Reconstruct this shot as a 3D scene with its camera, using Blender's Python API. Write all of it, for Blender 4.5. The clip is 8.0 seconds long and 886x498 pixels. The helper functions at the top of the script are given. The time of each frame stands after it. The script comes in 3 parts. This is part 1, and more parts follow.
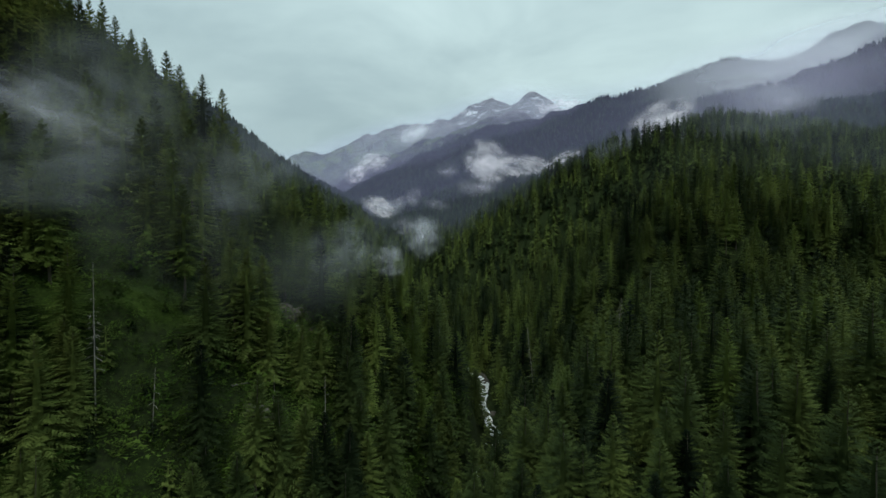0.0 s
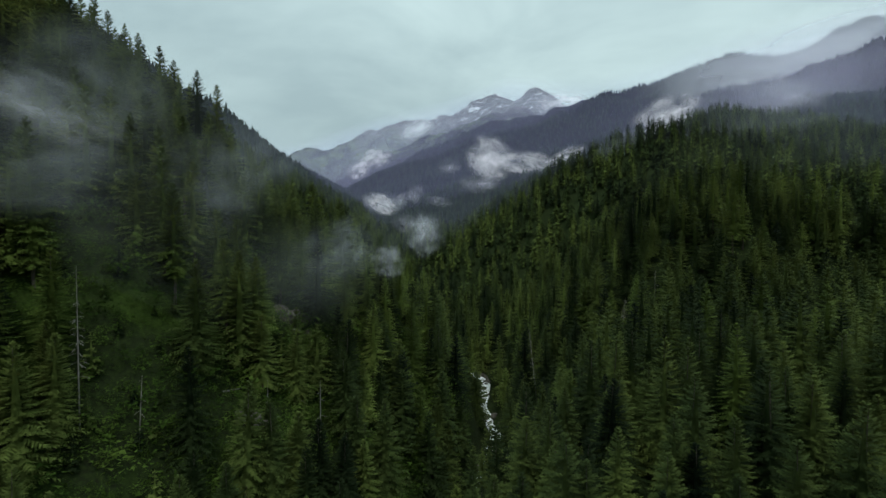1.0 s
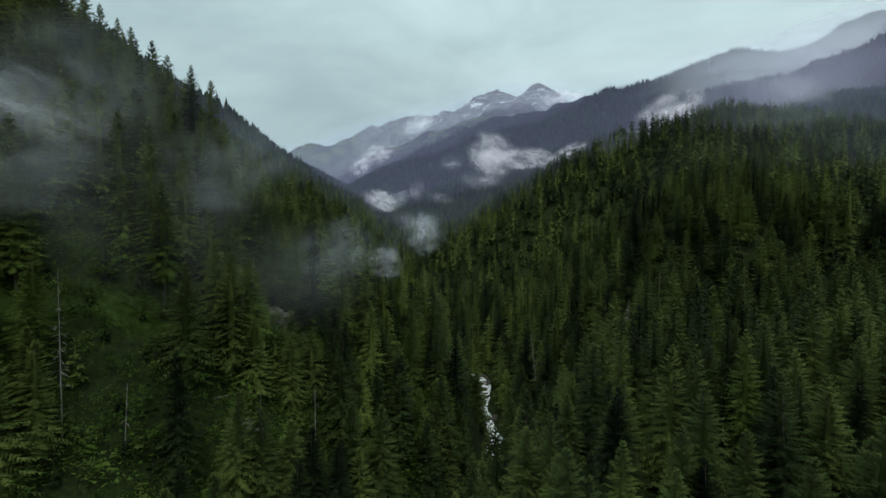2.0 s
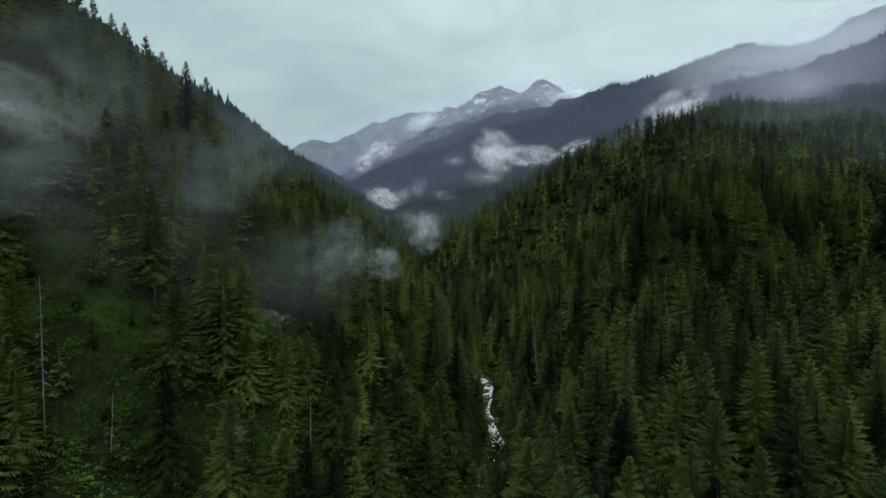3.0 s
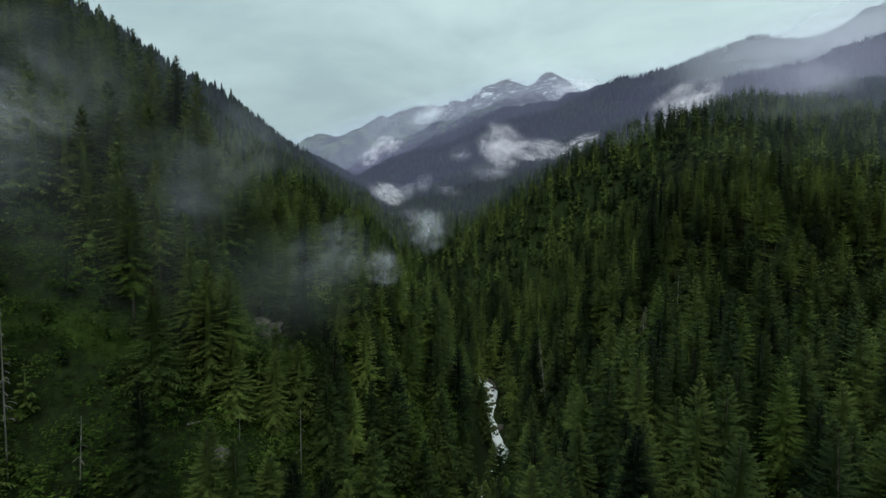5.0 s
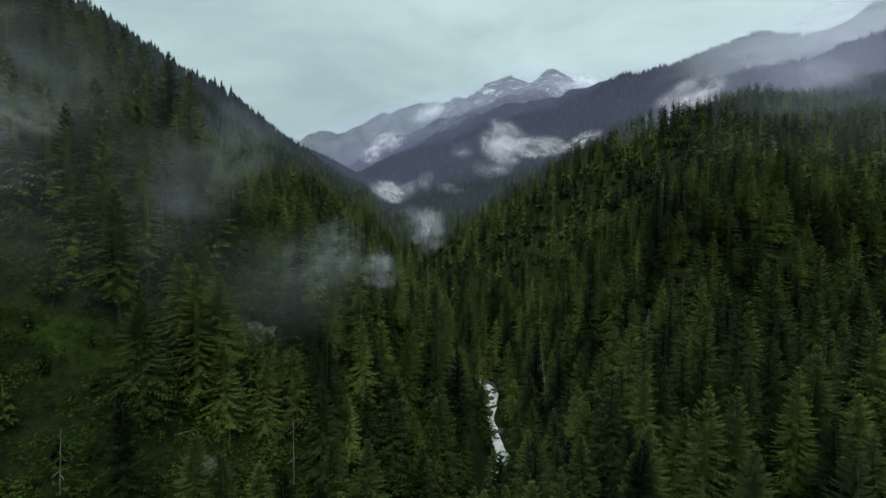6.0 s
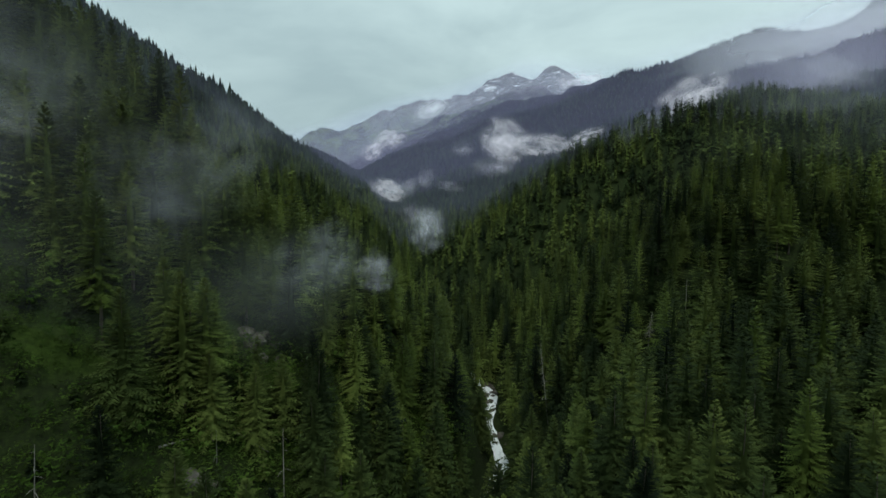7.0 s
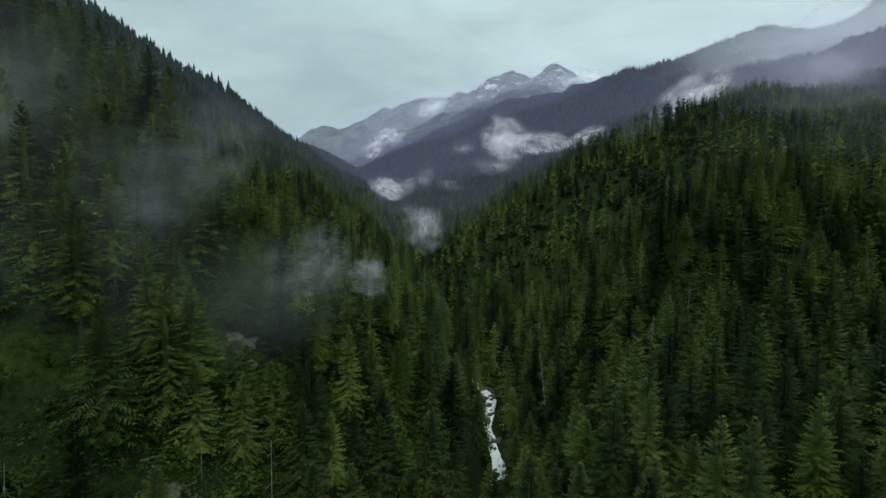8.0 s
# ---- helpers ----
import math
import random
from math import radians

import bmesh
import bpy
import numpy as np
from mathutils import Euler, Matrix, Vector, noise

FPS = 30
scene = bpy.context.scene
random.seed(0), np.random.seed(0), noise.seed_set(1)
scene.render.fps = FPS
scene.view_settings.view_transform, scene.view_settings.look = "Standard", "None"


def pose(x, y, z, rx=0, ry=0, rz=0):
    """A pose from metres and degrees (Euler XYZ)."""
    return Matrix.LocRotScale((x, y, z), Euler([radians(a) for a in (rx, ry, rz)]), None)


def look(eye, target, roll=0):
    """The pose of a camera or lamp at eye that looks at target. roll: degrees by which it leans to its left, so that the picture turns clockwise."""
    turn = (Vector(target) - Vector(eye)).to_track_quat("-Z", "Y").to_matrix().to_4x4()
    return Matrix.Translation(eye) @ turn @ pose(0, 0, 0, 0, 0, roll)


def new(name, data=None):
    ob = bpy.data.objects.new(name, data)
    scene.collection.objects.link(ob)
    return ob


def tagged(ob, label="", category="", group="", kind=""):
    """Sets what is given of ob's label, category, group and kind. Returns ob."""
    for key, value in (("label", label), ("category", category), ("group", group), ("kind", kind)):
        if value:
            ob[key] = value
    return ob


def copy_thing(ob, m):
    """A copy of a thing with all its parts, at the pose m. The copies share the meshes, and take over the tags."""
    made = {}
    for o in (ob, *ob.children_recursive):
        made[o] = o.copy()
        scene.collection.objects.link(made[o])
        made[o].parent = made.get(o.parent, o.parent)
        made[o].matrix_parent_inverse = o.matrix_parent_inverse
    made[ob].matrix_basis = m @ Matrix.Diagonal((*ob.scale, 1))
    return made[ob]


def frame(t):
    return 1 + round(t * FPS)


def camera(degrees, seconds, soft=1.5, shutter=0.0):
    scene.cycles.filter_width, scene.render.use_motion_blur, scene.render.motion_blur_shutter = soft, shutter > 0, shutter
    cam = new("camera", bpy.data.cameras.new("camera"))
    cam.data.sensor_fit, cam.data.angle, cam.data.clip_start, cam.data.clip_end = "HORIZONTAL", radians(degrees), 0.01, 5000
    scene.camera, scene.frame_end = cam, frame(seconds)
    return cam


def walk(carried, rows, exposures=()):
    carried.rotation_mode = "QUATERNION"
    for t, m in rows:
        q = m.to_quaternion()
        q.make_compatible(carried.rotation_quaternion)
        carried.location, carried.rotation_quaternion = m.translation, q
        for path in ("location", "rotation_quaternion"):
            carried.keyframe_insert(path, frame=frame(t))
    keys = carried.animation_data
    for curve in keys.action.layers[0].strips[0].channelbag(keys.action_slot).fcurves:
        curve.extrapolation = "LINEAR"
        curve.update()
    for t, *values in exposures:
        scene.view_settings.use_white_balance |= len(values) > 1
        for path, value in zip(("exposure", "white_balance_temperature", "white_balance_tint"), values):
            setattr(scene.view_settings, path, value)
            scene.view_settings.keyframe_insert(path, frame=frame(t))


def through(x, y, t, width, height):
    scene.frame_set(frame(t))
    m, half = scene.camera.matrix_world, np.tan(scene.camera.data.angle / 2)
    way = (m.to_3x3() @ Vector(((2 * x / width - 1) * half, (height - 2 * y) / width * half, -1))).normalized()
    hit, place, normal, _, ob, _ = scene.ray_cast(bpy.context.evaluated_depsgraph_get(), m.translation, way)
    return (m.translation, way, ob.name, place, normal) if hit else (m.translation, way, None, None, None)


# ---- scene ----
cam = camera(82.4, 8.0, soft=1.6)
METRES, EYE, TILT, LEAN, TURN = 35.0, 76.0, -1.5, 0.0, 0.0
ROWS = [
    (0.0, 0.0, 0.0, 0.0, -0.0, -0.0, 0.0),
    (0.5, 0.0137, 0.0589, 0.0181, 0.15, -0.21, -0.03),
    (1.0, 0.0254, 0.118, 0.0368, 0.28, -0.43, -0.06),
    (1.5, 0.0368, 0.1763, 0.0561, 0.38, -0.65, -0.12),
    (3.0, 0.0737, 0.3511, 0.115, 0.89, -1.28, -0.19),
    (3.5, 0.0846, 0.4087, 0.1343, 1.09, -1.43, -0.23),
    (4.0, 0.0965, 0.4669, 0.153, 1.28, -1.6, -0.24),
    (4.5, 0.1063, 0.5248, 0.1728, 1.47, -1.79, -0.28),
    (6.0, 0.142, 0.6975, 0.2266, 1.88, -2.3, -0.3),
    (6.5, 0.1563, 0.7558, 0.2447, 1.95, -2.48, -0.33),
    (7.0, 0.1721, 0.8147, 0.2619, 2.01, -2.6, -0.33),
    (7.5, 0.1886, 0.8733, 0.2789, 2.07, -2.72, -0.37),
    (8.0, 0.205, 0.9319, 0.2969, 2.11, -2.82, -0.38),
]
walk(cam, [(t, pose(0, 0, EYE, TILT, LEAN, TURN) @ pose(METRES * x, METRES * y, METRES * z, 90 + pitch, roll, yaw)) for t, x, y, z, yaw, pitch, roll in ROWS])

# ---- light ----
scene.cycles.transparent_max_bounces = 24   # the mist lies in many thin layers
SUN_ELEVATION, SUN_AZIMUTH = 64.0, 172.0   # degrees; azimuth clockwise from +y
world = bpy.data.worlds.new("overcast_sky")
scene.world = world
world.use_nodes = True
wn, wl = world.node_tree.nodes, world.node_tree.links
wn.clear()


def wnode(kind, **values):
    n = wn.new(kind)
    for key, value in values.items():
        n.inputs[key].default_value = value
    return n


sky = wn.new("ShaderNodeTexSky")
sky.sky_type, sky.sun_disc = "NISHITA", False
sky.sun_elevation, sky.sun_rotation = radians(SUN_ELEVATION), radians(SUN_AZIMUTH)
sky_light = wnode("ShaderNodeBackground", Strength=0.08)
wl.new(sky.outputs[0], sky_light.inputs["Color"])
w_at = wn.new("ShaderNodeTexCoord")
w_map = wn.new("ShaderNodeMapping")
w_map.inputs["Scale"].default_value = (-1.0, 1.0, 2.6)
w_map.inputs["Location"].default_value = (0.35, 0.2, 0.1)
wl.new(w_at.outputs["Generated"], w_map.inputs["Vector"])
w_noise = wnode("ShaderNodeTexNoise", Scale=2.1, Detail=5.0, Roughness=0.52, Distortion=0.35)
wl.new(w_map.outputs[0], w_noise.inputs["Vector"])
w_ramp = wn.new("ShaderNodeValToRGB")
w_ramp.color_ramp.elements[0].position, w_ramp.color_ramp.elements[0].color = 0.37, (0.327, 0.44, 0.457, 1)
w_ramp.color_ramp.elements[1].position, w_ramp.color_ramp.elements[1].color = 0.64, (0.478, 0.62, 0.624, 1)
wl.new(w_noise.outputs["Fac"], w_ramp.inputs["Fac"])
w_split = wn.new("ShaderNodeSeparateXYZ")
wl.new(w_at.outputs["Generated"], w_split.inputs[0])
w_up = wnode("ShaderNodeMapRange", **{"From Min": 0.0, "From Max": 1.0, "To Min": 0.97, "To Max": 2.05})   # an overcast sky is brightest overhead
wl.new(w_split.outputs["Z"], w_up.inputs["Value"])
cloud_light = wnode("ShaderNodeBackground")
wl.new(w_ramp.outputs[0], cloud_light.inputs["Color"])
wl.new(w_up.outputs[0], cloud_light.inputs["Strength"])
w_mix = wnode("ShaderNodeMixShader", Fac=0.9)
wl.new(sky_light.outputs[0], w_mix.inputs[1])
wl.new(cloud_light.outputs[0], w_mix.inputs[2])
w_out = wn.new("ShaderNodeOutputWorld")
wl.new(w_mix.outputs[0], w_out.inputs["Surface"])

sun_data = bpy.data.lights.new("sun", "SUN")
sun_data.energy, sun_data.angle, sun_data.color = 1.15, radians(20), (0.98, 1.0, 0.94)
sun = new("sun", sun_data)
az, el = radians(SUN_AZIMUTH), radians(SUN_ELEVATION)
sun_way = Vector((math.sin(az) * math.cos(el), math.cos(az) * math.cos(el), math.sin(el)))
sun.matrix_world = look(sun_way * 300 + Vector((0, 100, 0)), (0, 100, 0))


# ---- materials ----
class Nodes:
    """A short way to write a node material."""

    def __init__(self, name):
        self.mat = bpy.data.materials.new(name)
        self.mat.use_nodes = True
        self.tree = self.mat.node_tree
        self.tree.nodes.clear()
        self.out = self.tree.nodes.new("ShaderNodeOutputMaterial")

    def node(self, kind, _props=None, **values):
        n = self.tree.nodes.new(kind)
        for key, value in (_props or {}).items():
            if key == "operation":
                n.operation = value
            elif key == "blend_type":
                n.blend_type = value
        for key, value in values.items():
            slot = n.inputs[key.replace("_", " ")] if not key.startswith("i") or not key[1:].isdigit() else n.inputs[int(key[1:])]
            if hasattr(value, "is_output"):
                self.tree.links.new(value, slot)
            else:
                slot.default_value = value
        return n

    def noise(self, at, scale, detail=3.0, rough=0.55, distortion=0.0):
        return self.node("ShaderNodeTexNoise", Vector=at, Scale=scale, Detail=detail, Roughness=rough, Distortion=distortion).outputs["Fac"]

    def ramp(self, fac, *stops):
        n = self.node("ShaderNodeValToRGB", Fac=fac)
        els = n.color_ramp.elements
        while len(els) < len(stops):
            els.new(0.5)
        for e, (p, c) in zip(els, stops):
            e.position, e.color = p, (*c, 1)
        return n.outputs[0]

    def step(self, value, lo, hi, a=0.0, b=1.0):
        return self.node("ShaderNodeMapRange", Value=value, From_Min=lo, From_Max=hi, To_Min=a, To_Max=b).outputs[0]

    def math(self, operation, a, b):
        return self.node("ShaderNodeMath", {"operation": operation}, i0=a, i1=b).outputs[0]

    def mix(self, fac, a, b, blend="MIX"):
        n = self.node("ShaderNodeMixRGB", {"blend_type": blend}, Fac=fac)
        for slot, value in (("Color1", a), ("Color2", b)):
            if hasattr(value, "is_output"):
                self.tree.links.new(value, n.inputs[slot])
            else:
                n.inputs[slot].default_value = (*value, 1)
        return n.outputs[0]

    def end(self, shader):
        self.tree.links.new(shader, self.out.inputs["Surface"])
        return self.mat

    def glow(self, tint, up):
        """Vapour scatters the sky's light whichever side it comes from."""
        over = self.node("ShaderNodeCombineXYZ", X=0.0, Y=-(1 - up), Z=up).outputs[0]
        under = self.node("ShaderNodeCombineXYZ", X=0.0, Y=-(1 - up), Z=-up).outputs[0]
        front = self.node("ShaderNodeBsdfDiffuse", Color=(*tint, 1), Normal=over)
        back = self.node("ShaderNodeBsdfTranslucent", Color=(*tint, 1), Normal=under)
        return self.node("ShaderNodeAddShader", i0=front.outputs[0], i1=back.outputs[0])

    def place(self):
        return self.node("ShaderNodeNewGeometry").outputs["Position"]

    def island(self):
        return self.node("ShaderNodeNewGeometry").outputs["Random Per Island"]


def foliage(name, dark, mid, light, through=0.10, patch=0.03, joined=True, own_turn=0.32):
    """Needles or leaves: patches of the wood, tree by tree, and spray by spray. joined: a wood of many trees, which carries a shade for each."""
    m = Nodes(name)
    big = m.noise(m.place(), patch, 2.0)
    if joined:
        one = m.node("ShaderNodeAttribute")
        one.attribute_name = "shade"
        one = one.outputs["Fac"]
    else:
        one = m.node("ShaderNodeObjectInfo").outputs["Random"]
    v = m.math("ADD", m.math("MULTIPLY", big, 0.55), m.math("MULTIPLY", one, 0.36))
    v = m.math("ADD", v, m.math("ADD", 0.05, m.math("MULTIPLY", m.island(), 0.06)))
    colour = m.ramp(v, (0.34, dark), (0.52, mid), (0.72, light))
    # fine needles: each spray is lit by its own turn and, more, by that of the crown it belongs to
    crown = m.node("ShaderNodeAttribute")
    crown.attribute_name = "crown"
    turned = m.node("ShaderNodeVectorTransform", Vector=crown.outputs["Vector"])
    turned.vector_type, turned.convert_from, turned.convert_to = "NORMAL", "OBJECT", "WORLD"
    own = m.node("ShaderNodeVectorMath", {"operation": "SCALE"}, i0=m.node("ShaderNodeNewGeometry").outputs["Normal"], Scale=own_turn).outputs[0]
    both = m.node("ShaderNodeVectorMath", {"operation": "ADD"}, i0=turned.outputs[0], i1=own).outputs[0]
    both = m.node("ShaderNodeVectorMath", {"operation": "NORMALIZE"}, i0=both).outputs[0]
    body = m.node("ShaderNodeBsdfPrincipled", Base_Color=colour, Roughness=0.72, Normal=both)
    body.inputs["Specular IOR Level"].default_value = 0.03
    back = m.node("ShaderNodeBsdfTranslucent", Color=colour)
    return m.end(m.node("ShaderNodeMixShader", Fac=through, i1=body.outputs[0], i2=back.outputs[0]).outputs[0])


SPRUCE_GREENS = ((0.008, 0.014, 0.007), (0.034, 0.051, 0.016), (0.105, 0.135, 0.034))
NEEDLES = foliage("spruce_needles", *SPRUCE_GREENS, 0.07)
ONE_NEEDLES = foliage("spruce_needles_single", *SPRUCE_GREENS, 0.06, joined=False)
FAR_NEEDLES = foliage("far_needles", (0.010, 0.018, 0.013), (0.018, 0.030, 0.018), (0.030, 0.047, 0.023), 0.1, 0.006)
LARCH_GREENS = ((0.055, 0.080, 0.017), (0.098, 0.136, 0.030), (0.155, 0.198, 0.048))
LARCH = foliage("larch_needles", *LARCH_GREENS, 0.12, joined=False)
LARCH_WOOD = foliage("larch_wood_needles", *LARCH_GREENS, 0.1)
LEAVES = foliage("shrub_leaves", (0.028, 0.055, 0.010), (0.060, 0.104, 0.018), (0.098, 0.150, 0.029), 0.25)


def bark(name, dark, light):
    m = Nodes(name)
    at = m.place()
    stretch = m.node("ShaderNodeMapping", Vector=at, Scale=(6.0, 6.0, 0.8)).outputs[0]
    grain = m.noise(stretch, 1.0, 5.0, 0.65)
    stain = m.noise(at, 0.35, 2.0)
    colour = m.ramp(m.math("ADD", m.math("MULTIPLY", grain, 0.7), m.math("MULTIPLY", stain, 0.3)), (0.35, dark), (0.65, light))
    body = m.node("ShaderNodeBsdfPrincipled", Base_Color=colour, Roughness=0.9)
    bump = m.node("ShaderNodeBump", Height=grain, Strength=0.6, Distance=0.05)
    m.tree.links.new(bump.outputs[0], body.inputs["Normal"])
    return m.end(body.outputs[0])


BARK = bark("spruce_bark", (0.055, 0.042, 0.034), (0.15, 0.12, 0.095))
DEAD_WOOD = bark("weathered_dead_wood", (0.11, 0.10, 0.09), (0.29, 0.27, 0.24))


def ground_material():
    """Moss, grass and litter below; turf, scree and snow patches on the heights."""
    m = Nodes("valley_ground")
    at = m.place()
    fine = m.noise(at, 1.1, 5.0, 0.65)
    wide = m.noise(at, 0.035, 4.0, 0.55)
    floor = m.ramp(fine, (0.3, (0.014, 0.016, 0.009)), (0.52, (0.020, 0.030, 0.010)), (0.72, (0.034, 0.050, 0.014)))
    grass = m.ramp(fine, (0.3, (0.020, 0.034, 0.008)), (0.7, (0.046, 0.074, 0.015)))
    low = m.mix(m.math("MULTIPLY", m.step(wide, 0.46, 0.56), m.step(m.node("ShaderNodeSeparateXYZ", Vector=at).outputs["X"], 0.0, -25.0)), floor, grass)
    low = m.mix(m.step(m.node("ShaderNodeSeparateXYZ", Vector=at).outputs["Y"], 450.0, 700.0), low, (0.010, 0.013, 0.009))   # litter darkened here for the shade under the closed far woods
    split = m.node("ShaderNodeSeparateXYZ", Vector=at)
    z, y = split.outputs["Z"], split.outputs["Y"]
    far = m.noise(at, 0.0042, 6.0, 0.6)
    finer = m.noise(at, 0.02, 5.0, 0.62)
    turf = m.ramp(finer, (0.3, (0.035, 0.046, 0.026)), (0.55, (0.075, 0.112, 0.042)), (0.75, (0.135, 0.165, 0.072)))
    rock = m.ramp(finer, (0.3, (0.085, 0.083, 0.090)), (0.7, (0.19, 0.185, 0.19)))
    turf = m.mix(m.step(m.noise(at, 0.009, 6.0, 0.62, 0.7), 0.44, 0.56), (0.026, 0.034, 0.024), turf)
    high = m.mix(m.step(m.math("ADD", m.math("MULTIPLY", far, 500.0), z), 950.0, 1150.0), turf, rock)
    level = m.math("ADD", z, m.math("MULTIPLY", m.math("SUBTRACT", far, 0.5), 420.0))
    level = m.math("ADD", level, m.step(y, 2400.0, 3000.0, -520.0, 0.0))
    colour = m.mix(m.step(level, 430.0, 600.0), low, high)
    streaks = m.node("ShaderNodeMapping", Vector=at, Scale=(1.0, 0.4, 2.2)).outputs[0]
    snow = m.math("MULTIPLY", m.step(z, 840.0, 1000.0), m.step(m.noise(streaks, 0.013, 6.0, 0.62, 0.8), 0.56, 0.63, 0.0, 0.85))
    colour = m.mix(m.math("MULTIPLY", snow, m.step(y, 2600.0, 3000.0)), colour, (0.78, 0.80, 0.83))
    body = m.node("ShaderNodeBsdfPrincipled", Base_Color=colour, Roughness=0.95)
    body.inputs["Specular IOR Level"].default_value = 0.05
    bump = m.node("ShaderNodeBump", Height=fine, Strength=0.5, Distance=0.4)
    gullies = m.node("ShaderNodeBump", Height=m.math("ADD", m.noise(at, 0.011, 6.0, 0.6, 0.5), m.math("MULTIPLY", finer, 0.4)), Strength=1.0, Distance=m.step(y, 1500.0, 3000.0, 0.0, 70.0), Normal=bump.outputs[0])
    m.tree.links.new(gullies.outputs[0], body.inputs["Normal"])
    return m.end(body.outputs[0])


def rock_material():
    m = Nodes("grey_rock")
    at = m.place()
    a, b = m.noise(at, 0.5, 6.0, 0.65), m.noise(at, 3.0, 4.0, 0.6)
    colour = m.ramp(a, (0.32, (0.030, 0.028, 0.022)), (0.5, (0.075, 0.066, 0.054)), (0.7, (0.145, 0.13, 0.112)))
    colour = m.mix(m.step(m.noise(at, 0.9, 3.0), 0.55, 0.65), colour, (0.06, 0.085, 0.03))
    body = m.node("ShaderNodeBsdfPrincipled", Base_Color=colour, Roughness=0.85)
    bump = m.node("ShaderNodeBump", Height=b, Strength=0.7, Distance=0.12)
    m.tree.links.new(bump.outputs[0], body.inputs["Normal"])
    return m.end(body.outputs[0])


def water_material():
    """A torrent: mostly white foam, dark grey-green where it runs smooth."""
    m = Nodes("white_water")
    at = m.place()
    run = m.node("ShaderNodeMapping", Vector=at, Scale=(1.0, 0.45, 1.0)).outputs[0]
    a, b = m.noise(run, 0.55, 5.0, 0.65, 0.8), m.noise(run, 2.4, 4.0, 0.6)
    foam = m.step(m.math("ADD", m.math("MULTIPLY", a, 0.7), m.math("MULTIPLY", b, 0.3)), 0.33, 0.45)
    colour = m.mix(foam, (0.06, 0.085, 0.085), (0.80, 0.83, 0.84))
    body = m.node("ShaderNodeBsdfPrincipled", Base_Color=colour, Roughness=m.step(foam, 0.0, 1.0, 0.12, 0.8))
    bump = m.node("ShaderNodeBump", Height=b, Strength=0.6, Distance=0.25)
    m.tree.links.new(bump.outputs[0], body.inputs["Normal"])
    return m.end(body.outputs[0])


def mist_material(name, thick, lo, hi, scale, tint=(0.92, 0.84, 0.89), up=0.7, edge=1.0, tear=0.7):
    """Drifting vapour: thins out towards the rim of its unit ball, torn by noise, lit by the whole sky."""
    m = Nodes(name)
    at = m.node("ShaderNodeTexCoord").outputs["Object"]
    one = m.node("ShaderNodeObjectInfo").outputs["Random"]
    shift = m.node("ShaderNodeCombineXYZ", X=m.math("MULTIPLY", one, 37.0), Y=m.math("MULTIPLY", one, 19.0), Z=0.0).outputs[0]
    moved = m.node("ShaderNodeVectorMath", {"operation": "ADD"}, i0=at, i1=shift).outputs[0]
    n = m.noise(moved, scale, 5.0, 0.55, 0.5)
    size = m.node("ShaderNodeVectorMath", {"operation": "LENGTH"}, i0=at).outputs["Value"]
    torn = m.math("MULTIPLY", m.math("SUBTRACT", m.noise(moved, scale * 1.6, 6.0, 0.62, 0.3), 0.5), tear)
    fall = m.math("POWER", m.step(m.math("ADD", size, torn), 1.0, 0.0), edge)
    fall = m.math("MULTIPLY", fall, m.step(size, 1.0, 0.8))
    body = m.node("ShaderNodeMapRange", Value=n, From_Min=lo, From_Max=hi)
    body.interpolation_type = "SMOOTHSTEP"
    alpha = m.math("MULTIPLY", m.math("MULTIPLY", body.outputs[0], fall), thick)
    lit = m.glow(tint, up)
    clear = m.node("ShaderNodeBsdfTransparent")
    return m.end(m.node("ShaderNodeMixShader", Fac=alpha, i1=clear.outputs[0], i2=lit.outputs[0]).outputs[0])


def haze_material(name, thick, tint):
    """Distance haze put into a tinted see-through sheet: uneven, thinning upwards, gone above the heights behind it."""
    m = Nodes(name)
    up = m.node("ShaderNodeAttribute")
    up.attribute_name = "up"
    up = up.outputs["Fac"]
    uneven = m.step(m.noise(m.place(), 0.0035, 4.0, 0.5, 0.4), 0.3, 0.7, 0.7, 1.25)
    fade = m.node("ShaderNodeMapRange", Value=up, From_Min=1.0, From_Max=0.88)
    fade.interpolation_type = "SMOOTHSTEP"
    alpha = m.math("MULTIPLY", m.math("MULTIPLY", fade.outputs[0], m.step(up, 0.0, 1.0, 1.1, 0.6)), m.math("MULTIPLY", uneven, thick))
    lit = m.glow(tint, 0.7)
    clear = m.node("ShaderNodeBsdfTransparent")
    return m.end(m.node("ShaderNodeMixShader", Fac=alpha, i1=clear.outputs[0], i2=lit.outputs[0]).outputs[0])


GROUND, ROCK, WATER = ground_material(), rock_material(), water_material()
MIST = mist_material("mist", 0.42, 0.34, 0.72, 1.3, tint=(0.86, 0.80, 0.90), edge=1.3)
CLOUD = mist_material("low_cloud", 0.85, 0.36, 0.62, 2.0, edge=0.95, tear=0.5)
BANK = mist_material("cloud_bank", 0.84, 0.10, 0.62, 1.0, tint=(0.86, 0.87, 0.90), edge=1.2, tear=0.2)
VEIL = mist_material("thin_veil", 0.30, 0.10, 0.60, 1.0, tint=(0.76, 0.70, 0.92), edge=1.2, tear=0.3)
# faint haze sheets, added to lift the dark tones of the slopes
SLOPE_HAZE = mist_material("slope_haze", 0.095, 0.05, 0.60, 1.2, tint=(0.76, 0.84, 0.80), edge=2.0, tear=0.3)
HILL_HAZE = mist_material("hill_haze", 0.045, 0.05, 0.60, 1.2, tint=(0.76, 0.84, 0.80), edge=2.0, tear=0.3)
